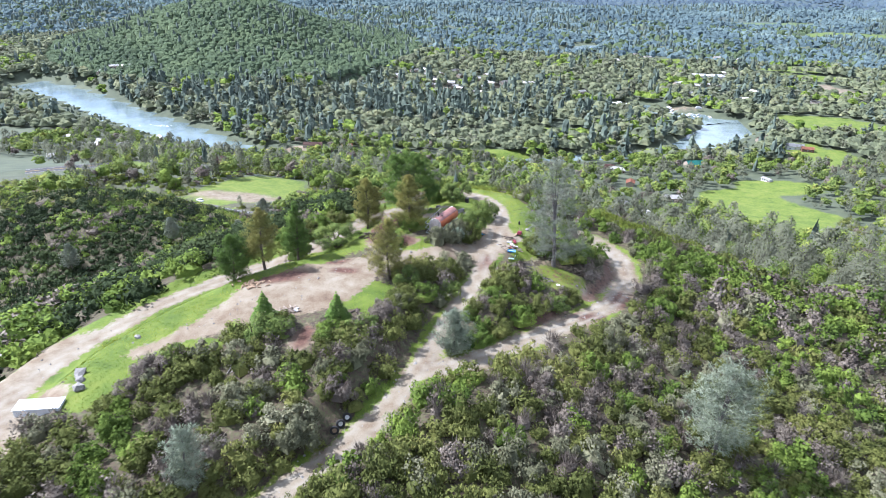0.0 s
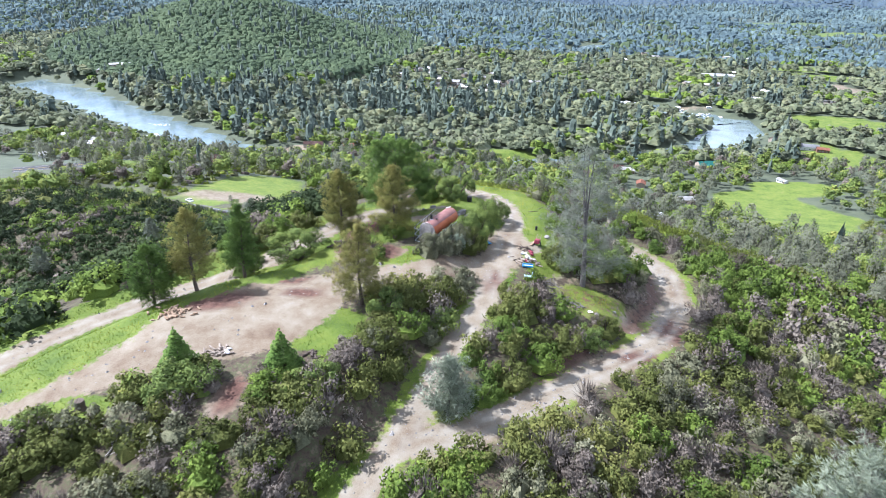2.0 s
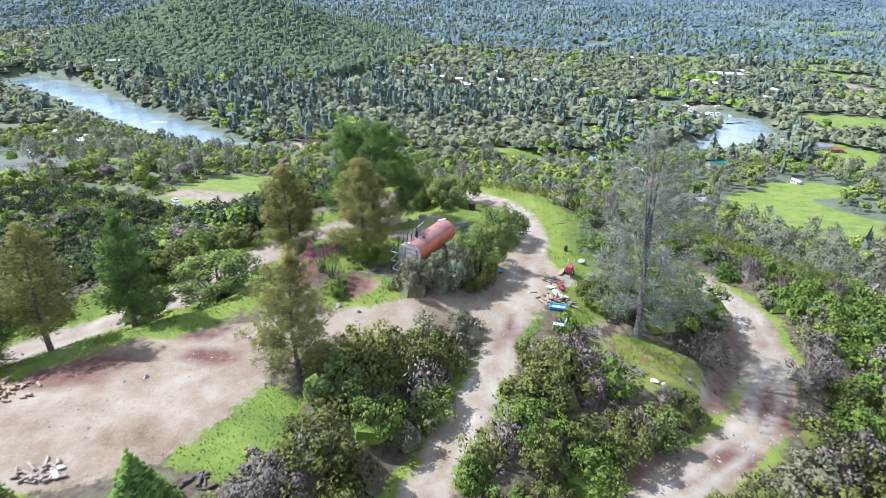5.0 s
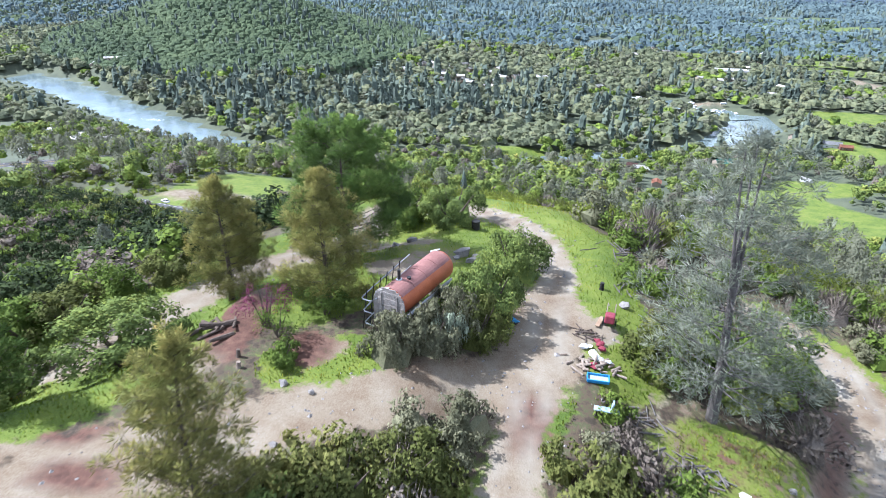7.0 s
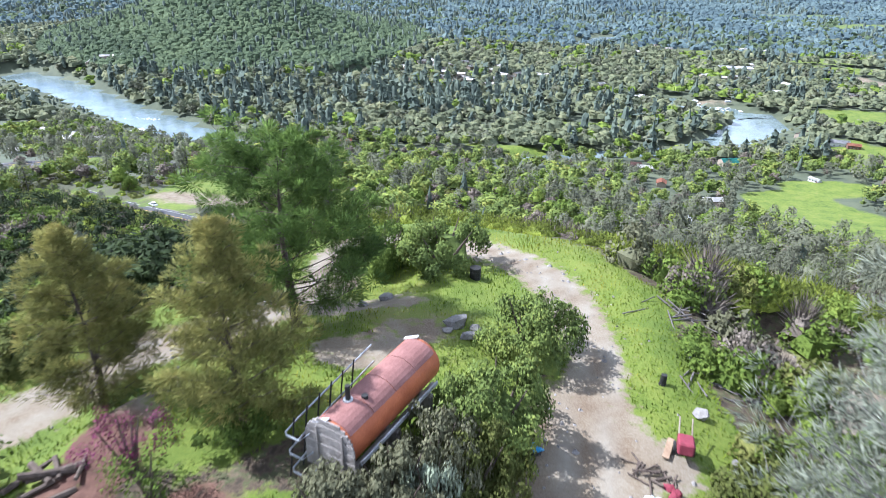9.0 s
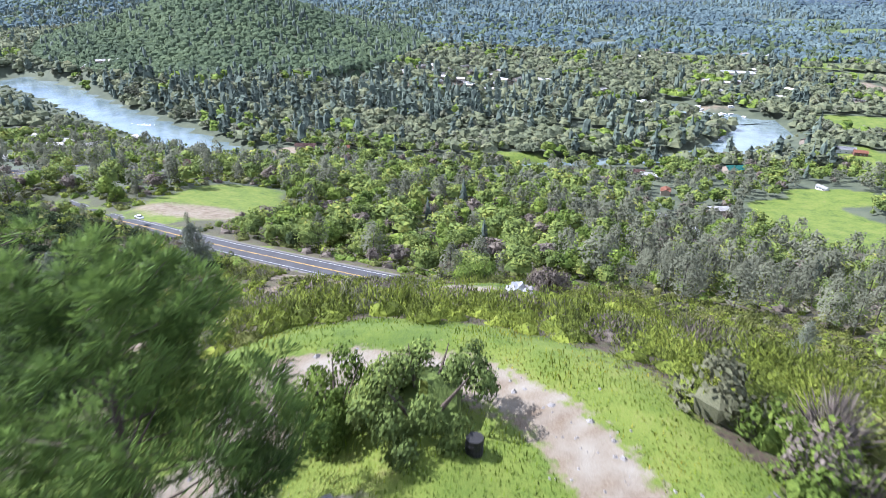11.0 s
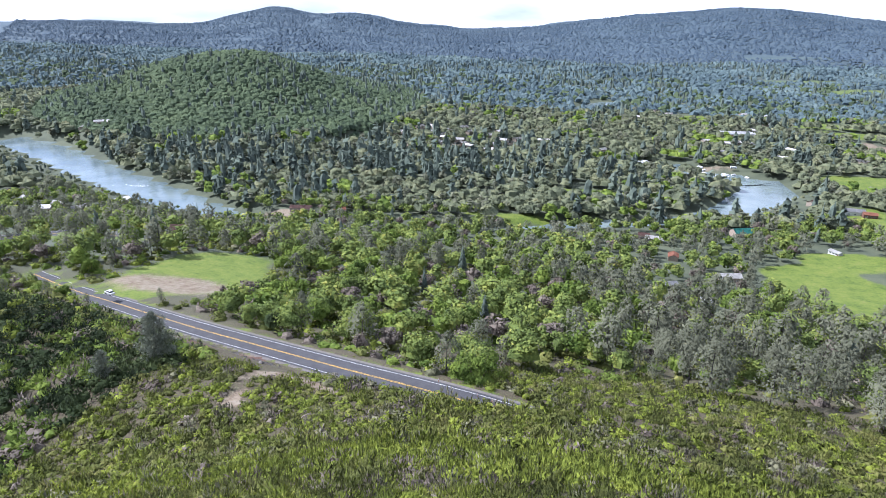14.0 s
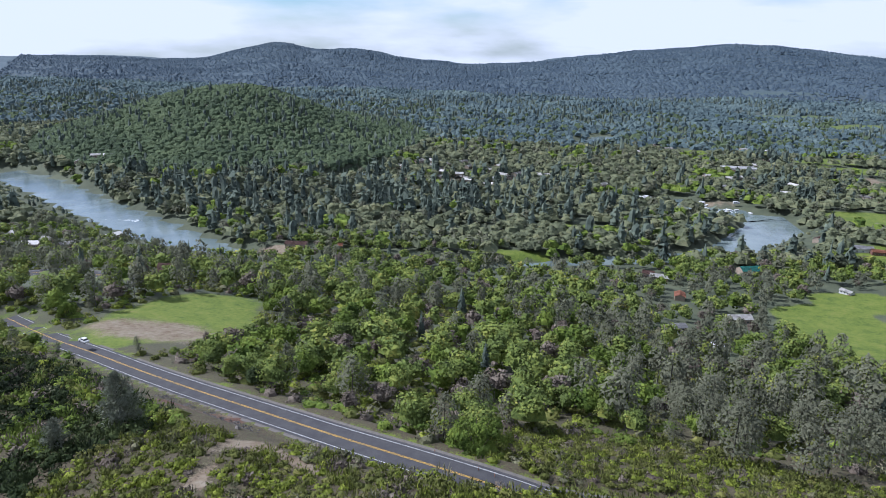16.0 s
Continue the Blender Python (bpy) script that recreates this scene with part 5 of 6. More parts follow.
bush("oak_bush", -17.0, 62.6, 3.1, 2.9, M_OAK, "spreading dark oak bush with several grey stems", 41, 1500, 2.3, 30, 7, 0.22)
bush("oak_bush", -4.4, 81.5, 2.7, 2.9, M_OAK, "large dark green oak bush inside the loop road", 42, 1700, 2.1, 34)
bush("oak_bush", -7.2, 81.2, 1.5, 2.6, M_GREEN, "rounded green bush beside the loop road", 43, 900)
bush("oak_bush", 0.1, 73.4, 1.9, 2.9, M_OAK, "rounded dark green oak bush at the road bend", 44, 1600, 1.8, 30)
bush("oak_bush", -1.0, 68.4, 2.1, 3.3, M_OAK, "broad green oak bush leaning over the old tank", 45, 1800, 1.9, 34)
bush("sage_bush", -2.5, 66.3, 1.3, 2.5, M_SAGE, "pale olive bush in front of the old tank", 46, 1000)
bush("sage_bush", -4.8, 63.7, 1.4, 2.2, M_SAGE, "grey-green leafy bush in front of the old tank", 47, 900)
bush("green_bush", -1.3, 66.4, 1.35, 2.3, M_OLIVE, "olive-green bush beside the dirt road", 48, 900)
bush("sage_bush", -3.3, 64.6, 1.3, 2.4, M_SAGE, "pale grey-olive bush beside the old tank", 54, 700)
bush("sage_bush", -2.5, 64.9, 0.75, 2.2, M_BLUEGREY, "narrow blue-grey bush beside the dirt road", 49, 500, core=0.25)
bush("green_bush", -8.6, 66.4, 1.0, 1.5, M_GREEN, "small light green tree beside the red bank", 50, 500, None, 12, 3, 0.35)
bush("redbud_tree", -11.0, 64.8, 1.15, 2.3, M_BLOSSOM, "small redbud in magenta bloom", 51, 260, None, 16, 7, 0.25, 1.5, 0.2)
bush("green_bush", -10.2, 64.2, 1.0, 1.5, M_GREEN, "thin light green sapling beside the redbud", 53, 160, None, 10, 4, 0.3, 2.0, 0.2)
bush("green_bush", -9.3, 62.4, 0.8, 1.1, M_GREEN, "low green bush under the redbud", 52, 300)
for k, (x, y, w, h, m, lab) in enumerate((
        (-6.8, 53.4, 1.7, 2.0, M_OAK, "dark green bush beside the clearing"), (-5.0, 55.6, 1.8, 2.1, M_OLIVE, "dense olive bush beside the track"), (-3.0, 57.6, 1.7, 1.9, M_OLIVE, "dense olive bush on the track bank"),
        (-4.6, 51.8, 1.7, 1.8, M_GREEN, "fresh green bush on the track bank"), (-2.6, 54.2, 1.5, 1.7, M_OAK, "dark green bush on the track bank"), (-1.4, 60.6, 1.3, 1.6, M_SAGE, "grey-leaved bush at the track corner"),
        (-6.4, 49.4, 1.7, 1.7, M_OLIVE, "olive bush on the track bank"), (-7.8, 46.8, 1.7, 1.8, M_DORMANT, "grey-brown twiggy bush on the bank"), (-9.5, 44.0, 1.7, 1.8, M_OAK, "dark green bush below the clearing"),
        (-12.0, 42.6, 1.6, 1.6, M_GREEN, "green bush below the young fir"), (-19.4, 41.8, 2.2, 2.2, M_OAK, "large dark bush below the young fir"), (-17.2, 42.6, 1.7, 1.9, M_OAK, "dark green bush near the stump"),
        (3.4, 49.8, 1.6, 1.7, M_OLIVE, "olive bush between the two tracks"), (5.4, 52.4, 1.8, 1.9, M_GREEN, "green bush between the two tracks"), (7.2, 55.0, 1.7, 1.7, M_OLIVE, "olive bush on the cut bank"),
        (2.8, 53.6, 1.5, 1.7, M_GREEN, "bright green bush beside the track"), (4.0, 56.6, 1.7, 1.8, M_OLIVE, "dense green bush beside the track"), (9.4, 57.0, 1.5, 1.5, M_OAK, "dark bush on the cut bank"),
        (11.2, 59.2, 1.4, 1.4, M_OLIVE, "olive bush on the cut bank"), (6.0, 57.8, 1.3, 1.3, M_DORMANT, "grey twiggy bush on the slope"), (1.4, 47.0, 1.3, 1.5, M_GREEN, "leafy green bush beside the young pine"),
        (11.4, 66.8, 2.2, 2.2, M_OAK, "dark shrub under the tall pine"), (7.6, 67.4, 1.8, 1.9, M_OLIVE, "dark shrub behind the tall pine"), (13.2, 69.8, 2.0, 1.9, M_OAK, "dark shrub beside the lower track"))):
    bush("green_bush", x, y, w, h, m, lab, 60 + k, 620)
bush("green_bush", -21.6, 65.3, 1.9, 1.9, M_OLIVE, "olive bush beside the gravel road", 112, 620)
bush("green_bush", -23.3, 64.2, 2.0, 2.1, M_GREEN, "broad green bush beside the gravel road", 113, 620)
bush("green_bush", -21.7, 61.2, 1.7, 1.8, M_OAK, "dark green bush at the grass edge", 114, 620)
bush("green_bush", -19.0, 70.4, 1.5, 1.5, M_OLIVE, "olive bush beyond the gravel road", 115, 620)
bush("green_bush", -21.0, 68.2, 1.7, 1.7, M_GREEN, "light green bush beyond the gravel road", 116, 620)
bush("sage_bush", -12.1, 30.6, 2.3, 2.7, M_SAGE, "large pale grey-green flowering shrub on the slope", 130, 760)
bush("dormant_bush", -25.8, 35.0, 1.9, 1.9, M_DORMANT, "broad grey-brown twiggy shrub below the clearing", 131, 760)
bush("dormant_bush", -9.6, 35.5, 1.5, 1.9, M_DORMANT, "grey-brown twiggy shrub beside the track", 132, 760)
bush("sage_bush", -15.9, 33.6, 1.3, 1.6, M_SAGE, "pale flowering shrub on the slope", 133, 760)
bush("dormant_bush", -26.8, 32.9, 1.3, 1.4, M_DORMANT, "low grey-brown shrub at the grass edge", 134, 760)
bush("green_bush", -25.1, 37.6, 1.3, 1.6, M_OAK, "dark green bush beside the brown shrub", 135, 760)
bush("sage_bush", 16.9, 38.4, 1.8, 2.0, M_SAGE, "pale flowering shrub on the brushy slope", 136, 760)
bush("sage_bush", 15.2, 51.7, 1.9, 2.3, M_SAGE, "pale flowering shrub beside the lower track", 137, 760)
bush("dormant_bush", 30.8, 60.1, 1.6, 1.6, M_DORMANT, "grey-brown twiggy shrub on the brushy slope", 138, 760)
bush("green_bush", 22.2, 60.8, 2.2, 2.4, M_GREEN, "broad fresh green shrub beside the lower track", 139, 760)
bush("dormant_bush", 7.8, 41.5, 1.5, 1.8, M_DORMANT, "grey-brown shrub beside the lower track", 140, 760)
bush("green_bush", 4.9, 34.0, 1.4, 1.6, M_GREEN, "bright green shrub on the brushy slope", 141, 760)
bush("dead_shrub", 0.8, 113.5, 1.5, 2.2, M_DORMANT, "leafless grey shrub on the grassy knob", 91, 500, None, 14, 7)
bush("green_bush", -13, 231, 6.5, 8.5, M_GREEN, "bright yellow-green oak beside the highway", 92, 900, None, 30)
bush("green_bush", -17.5, 232.5, 3.6, 4.5, M_GREEN, "small bright green oak beside the highway", 93, 500)
bush("green_bush", -192, 333, 4, 7, M_GREEN, "rounded bright green tree at the meadow's edge", 94, 400, None, 18, 5, 0.15)


# ---------------------------------------------------------------- grass
def build_grass():
    rng = np.random.default_rng(71)
    x, y = spread(rng, -36, 14, 28, 116, 0.145)
    m = meadow(x, y) - 1.4 * dirt(x, y)
    keep = (m > 0.45) & (rng.random(len(x)) < 0.8) & (vnoise(x, y, 2.5, 72) + 0.4 * rng.random(len(x)) > 0.42)
    x, y = x[keep], y[keep]
    n = len(x)
    c = np.c_[x, y, ground(x, y)]
    az, l = rng.random(n) * math.tau, rng.uniform(0.04, 0.12, n) * (1 + 0.9 * (vnoise(x, y, 1.6, 73) > 0.72))
    d = np.c_[np.cos(az) * 0.4, np.sin(az) * 0.4, np.ones(n)]
    s = np.c_[-np.sin(az), np.cos(az), 0 * az] * rng.uniform(0.012, 0.035, n)[:, None]
    stuff("grass", faced(np.stack([c - s, c + s, c + d * l[:, None] + s * 0.6, c + d * l[:, None] - s * 0.6], 1), np.array([0, 0, 1.0]) + 0.35 * rng.normal(size=(n, 3))), M_BLADE, "bright green spring grass with yellow patches", "grass")


build_grass()


# ---------------------------------------------------------------- rocks and loose stones
def lump(bm, rng, size, at, flat=0.7):
    made = bmesh.ops.create_icosphere(bm, subdivisions=1, radius=1)["verts"]
    t = Euler((rng.random() * 6, rng.random() * 6, rng.random() * 6)).to_matrix()
    for v in made:
        p = t @ (v.co * (1 + 0.25 * rng.normal()))
        v.co = Vector((p.x * size, p.y * size * 0.8, p.z * size * flat)) + Vector(at)


def rock(x, y, size, seed, label, dz=0.0, mat=None, group=""):
    rng = np.random.default_rng(seed)
    bm = bmesh.new()
    lump(bm, rng, size, (0, 0, size * 0.3))
    me = bpy.data.meshes.new("rock")
    bm.to_mesh(me)
    bm.free()
    me.materials.append(mat or M_ROCK)
    ob = new("rock", me)
    ob.location = (x, y, at_ground(x, y, dz))
    return tagged(ob, label, "rock", group)


for k, (x, y, s) in enumerate(((-2.8, 74.7, 0.55), (-2.3, 73.9, 0.34), (-3.2, 74.2, 0.22), (-2.2, 74.6, 0.28))):
    rock(x, y, s, 200 + k, "pale weathered boulder in the grass")
rng = np.random.default_rng(8)
for k in range(34):
    rock(-50 + rng.normal() * 2.6, 46.5 + rng.normal() * 1.6, rng.uniform(0.35, 0.85), 220 + k, "grey rubble boulder beside the gravel road", 0, None, "rubble pile beside the road")
for k, (x, y, s) in enumerate(((-43.5, 52, 0.5), (-31, 41.5, 0.35), (-33.5, 36, 0.6), (-32.7, 35, 0.5), (-32, 33.8, 0.6), (10.5, 60.6, 0.22), (12.2, 61.8, 0.2), (8.1, 59.4, 0.2), (6.1, 71.2, 0.3), (7.0, 69.0, 0.35), (-1.4, 61.9, 0.3), (-7.5, 60.6, 0.18), (-8.8, 60.9, 0.2), (-7.9, 57.5, 0.16), (6.7, 75.0, 0.35), (-6.4, 77.4, 0.35), (-7.4, 76.9, 0.3))):
    rock(x, y, s, 260 + k, "grey stone half buried in the soil")


def build_stones():
    """Loose stones along the tracks and on the cut banks."""
    rng = np.random.default_rng(9)
    q = []
    for line, n, off in ((LOWER, 700, 2.4), (MAIN, 300, 2.0), (CREST, 160, 1.8), (YARD[2:], 200, 3)):
        k = np.array(line)
        i = rng.integers(len(k) - 1, size=n)
        p = k[i] + (k[i + 1] - k[i]) * rng.random((n, 1))
        xy = p[:, :2] + rng.normal(size=(n, 2)) * off * 0.6
        s = rng.uniform(0.025, 0.07, n) * (1 + rng.random(n) ** 4 * 1.6)
        q.append(planted(rng, [dome_quads(rng, 1.0, 0.7, 0, 1, 5, 0.25) for _ in range(5)], xy[:, 0], xy[:, 1], s, s))
    stuff("loose_stones", np.concatenate(q), M_ROCK, "loose pale stones along the dirt tracks", "stones")
    t = rng.random(500)
    x, y = -108 + 42 * t, 268.5 - 24.5 * t - np.abs(rng.normal(size=500)) * 2.8 - 7.6
    s = rng.uniform(0.2, 0.7, 500)
    stuff("cut_rubble", planted(rng, [dome_quads(rng, 1.0, 0.7, 0, 1, 5, 0.25) for _ in range(5)], x, y, s, s), M_GRAVEL, "reddish-grey rubble on the highway cut", "rubble")


build_stones()


# ---------------------------------------------------------------- the old tank
def build_tank():
    a, b = Vector((-5.25, 65.2, 0)), Vector((-3.55, 69.5, 0))
    length, turn = (b - a).length, math.degrees(math.atan2((b - a).y, (b - a).x))
    z0 = at_ground(-4.3, 67.6)
    tank = thing("tank_trailer", pose(a.x, a.y, z0, 0, 0, turn), "old rust-orange tank with faded maroon top and board end", "tank trailer")
    r, zc = 0.76, 1.62
    bm = bmesh.new()
    sides = 28
    tube(bm, [(0.04, 0, zc), (length * 0.33, 0, zc), (length * 0.66, 0, zc), (length, 0, zc)], r, sides)
    body = part("body", bm, M_RUST, tank, "rust-orange cylindrical shell")
    for f in body.data.polygons:
        f.use_smooth = len(f.vertices) == 4
    # maroon sheets over the top, as a thin arched skin with seams
    for i in range(4):
        bm = bmesh.new()
        x0, x1 = 0.1 + i * (length - 0.2) / 4, 0.1 + (i + 1) * (length - 0.2) / 4 - 0.025
        ring = []
        for k in range(9):
            ang = radians(38 + k * 10.5)
            ring.append([bm.verts.new((xx, -rr * math.cos(ang), zc + rr * math.sin(ang))) for xx, rr in ((x0, r + 0.012), (x1, r + 0.012), (x1, r + 0.03), (x0, r + 0.03))])
        for p, q in zip(ring, ring[1:]):
            for m, n in ((0, 1), (1, 2), (2, 3), (3, 0)):
                bm.faces.new((p[m], p[n], q[n], q[m]))
        bm.faces.new(ring[0]), bm.faces.new(ring[-1][::-1])
        bmesh.ops.recalc_face_normals(bm, faces=bm.faces)
        part("top_sheet", bm, M_MAROON, tank, "faded maroon sheet")
    for i in range(17):
        z = zc - 0.95 + i * 0.104
        half = 0.84 * math.sqrt(max(0.06, 1 - ((z + 0.05 - zc) / 0.86) ** 2)) if z > zc else 0.84
        part("end_board", box(bmesh.new(), (0.05, half * 2, 0.098), (-0.03 - 0.006 * (i % 3), 0, z + 0.052), (0, 0, 0), 0.006), M_GREYBOARD, tank, "weathered grey board")
    for y in (-0.45, 0.4):
        part("batten", box(bmesh.new(), (0.04, 0.06, 1.45), (-0.075, y, zc - 0.18), (0, 0, 0), 0.008), M_GREYBOARD, tank, "grey batten")
    for x in (0.02, length):
        part("end_cap", box(bmesh.new(), (0.16, 0.55, 0.045), (x, 0.3, zc + r * 0.93), (-24, 0, 0), 0.01), M_WHITE, tank, "white metal end cap")
    bm = bmesh.new()
    tube(bm, [(1.0, 0.12, zc + r - 0.05), (1.0, 0.12, zc + r + 0.52)], 0.075, 10)
    pipe = part("chimney_pipe", bm, M_BLACK, tank, "short black stove pipe")
    bm = bmesh.new()
    tube(bm, [(1.0, 0.12, zc + r - 0.02), (1.0, 0.12, zc + r + 0.05)], 0.15, 10)
    part("flashing", bm, M_STEEL, pipe, "pale flashing collar")
    bm = bmesh.new()
    tube(bm, [(1.35, -0.2, zc + r - 0.08), (1.35, -0.2, zc + r + 0.08)], 0.1, 8)
    part("vent", bm, M_BLACK, tank, "small dark vent")
    for y in (-0.55, 0.55):
        part("beam", box(bmesh.new(), (length, 0.12, 0.2), (length / 2, y, zc - r - 0.06), (0, 0, 0), 0.015), M_GREYBOARD, tank, "timber beam")
    for x in (0.4, length / 2, length - 0.4):
        part("support", box(bmesh.new(), (0.25, 1.4, zc - r - 0.2), (x, 0, (zc - r - 0.2) / 2), (0, 0, 0), 0.02), M_GREYBOARD, tank, "timber crib support")
    # bent pipe rack along the far side
    for i in range(3):
        bm = bmesh.new()
        z, y = 0.55 + i * 0.62, r + 0.35 + 0.07 * i
        tube(bm, [(length - 0.9, y, z + 0.45), (0.2, y, z + 0.1), (-0.35, y, z), (-0.45, y - 0.12, z), (-0.45, y - 0.55, z), (-0.1, y - 0.62, z)], 0.032, 7)
        part("rail", bm, M_STEEL, tank, "bent steel rail")
    for i in range(6):
        x = -0.3 + i * 0.55
        bm = bmesh.new()
        tube(bm, [(x, r + 0.55, 0.0), (x + 0.18, r + 0.36, 2.15 + 0.05 * i)], 0.024, 6)
        part("post", bm, M_BLACK, tank, "slanting dark steel post")
    part("side_rail", box(bmesh.new(), (length * 0.9, 0.06, 0.14), (length / 2, -r - 0.05, zc - 0.5), (0, 0, 0), 0.01), M_SHEET, tank, "pale side rail")


build_tank()


# ---------------------------------------------------------------- clutter on the hill
def log_pile(x, y, n, spread_by, seed, label, mat, size=(0.5, 0.1)):
    rng = np.random.default_rng(seed)
    pile = thing("log_pile", pose(x, y, at_ground(x, y)), label, "firewood")
    for i in range(n):
        px, py, a = rng.normal() * spread_by, rng.normal() * spread_by * 0.6, rng.random() * 180
        l, r = size[0] * rng.uniform(0.6, 1.4), size[1] * rng.uniform(0.7, 1.3)
        z = at_ground(x + px, y + py) - at_ground(x, y) + r + 0.22 * max(0, 1 - math.hypot(px, py) / spread_by) * rng.random()
        d = Vector((math.cos(a), math.sin(a), rng.normal() * 0.15)) * l * 0.5
        bm = bmesh.new()
        tube(bm, [Vector((px, py, z)) - d, Vector((px, py, z)) + d], [r, r * 0.85], 7)
        part("log", bm, mat, pile)
    return pile


log_pile(-23.2, 51.2, 46, 0.75, 301, "heap of split orange-brown firewood on the clearing", M_CUT, (0.42, 0.085))
log_pile(-17.4, 46.4, 26, 0.5, 302, "small heap of broken grey wood beside the fir", M_WOOD, (0.5, 0.07))
log_pile(-10.9, 47.0, 12, 0.42, 303, "ring of dark charred wood on the grass", M_BARK, (0.5, 0.07))
log_pile(-18.6, 37.2, 16, 0.6, 304, "grey weathered poles lying in the brush", M_GREYBOARD, (1.6, 0.07))
log_pile(3.9, 67.9, 18, 0.45, 305, "scattered sticks beside the road", M_BARK, (0.6, 0.035))
log_pile(4.3, 65.7, 26, 0.7, 306, "mixed pile of scrap wood beside the road", M_WOOD, (0.5, 0.06))
log_pile(5.6, 63.0, 26, 0.8, 307, "heap of broken branches under the pine", M_GREYBARK, (0.9, 0.04))
log_pile(8.0, 61.2, 24, 0.9, 308, "fallen grey branches on the bare slope", M_GREYBARK, (1.0, 0.04))
log_pile(-13.2, 64.1, 9, 0.45, 309, "dark rotten logs along the red bank", M_BARK, (1.5, 0.1))
log_pile(8.6, 73.6, 30, 1.3, 310, "tangle of grey dead branches at the grass edge", M_GREYBARK, (1.3, 0.035))
log_pile(7.4, 79.0, 22, 1.2, 311, "grey dead branches beside the grass verge", M_GREYBARK, (1.3, 0.035))


def stump(x, y, r, h, label, mat=None):
    bm = bmesh.new()
    rng = np.random.default_rng(int(abs(x * 10)))
    tube(bm, [(0, 0, 0), (0.01, 0, h * 0.3), (0.02, 0.01, h)], [r * 1.2, r, r * 0.92], 11)
    me = bpy.data.meshes.new("stump")
    bm.to_mesh(me)
    bm.free()
    me.materials.append(mat or M_BARK)
    ob = new("stump", me)
    ob.location = (x, y, at_ground(x, y, -0.03))
    tagged(ob, label, "stump")


stump(-23.6, 39.8, 0.32, 0.75, "dark sawn stump at the brush edge")
stump(-22.5, 39.1, 0.22, 0.4, "short sawn log standing on end")
stump(-11.3, 62.3, 0.09, 0.4, "short dark post stump on the bare bank")
stump(-11.0, 61.6, 0.1, 0.3, "reddish broken stump on the bare bank", M_WOOD)
stump(5.0, 72.6, 0.12, 0.45, "short black marker post in the grass", M_BLACK)


def barrel(x, y):
    b = thing("metal_drum", pose(x, y, at_ground(x, y)), "black metal drum standing on the grass", "drum")
    bm = bmesh.new()
    tube(bm, [(0, 0, 0), (0, 0, 0.62)], 0.27, 16)
    part("body", bm, M_BLACK, b)
    for z in (0.2, 0.42):
        bm = bmesh.new()
        tube(bm, [(0, 0, z - 0.015), (0, 0, z + 0.015)], 0.285, 16)
        part("hoop", bm, M_BLACK, b)


barrel(-2.6, 80.2)


def tyre_with_rim(x, y, turn, label, rim):
    t = thing("old_wheel", pose(x, y, at_ground(x, y, 0.36), 78, 0, turn), label, "wheel", "old wheels beside the track")
    bm = bmesh.new()
    n, m = 18, 8
    v = [[bm.verts.new(((0.29 + 0.11 * math.cos(j * math.tau / m)) * math.cos(i * math.tau / n), (0.29 + 0.11 * math.cos(j * math.tau / m)) * math.sin(i * math.tau / n), 0.11 * math.sin(j * math.tau / m))) for j in range(m)] for i in range(n)]
    for i in range(n):
        for j in range(m):
            bm.faces.new((v[i][j], v[(i + 1) % n][j], v[(i + 1) % n][(j + 1) % m], v[i][(j + 1) % m]))
    part("tyre", bm, M_TYRE, t)
    bm = bmesh.new()
    tube(bm, [(0, 0, -0.06), (0, 0, 0.06)], [0.21, 0.19], 14)
    part("rim", bm, rim, t, "painted wheel rim")


tyre_with_rim(-8.5, 34.0, 12, "black tyre with white rim beside the track", M_WHITE)
tyre_with_rim(-8.85, 33.2, 22, "black tyre with white rim leaning in brush", M_WHITE)
tyre_with_rim(-9.15, 32.4, 17, "black tyre with rusty rim beside the track", M_CUT)


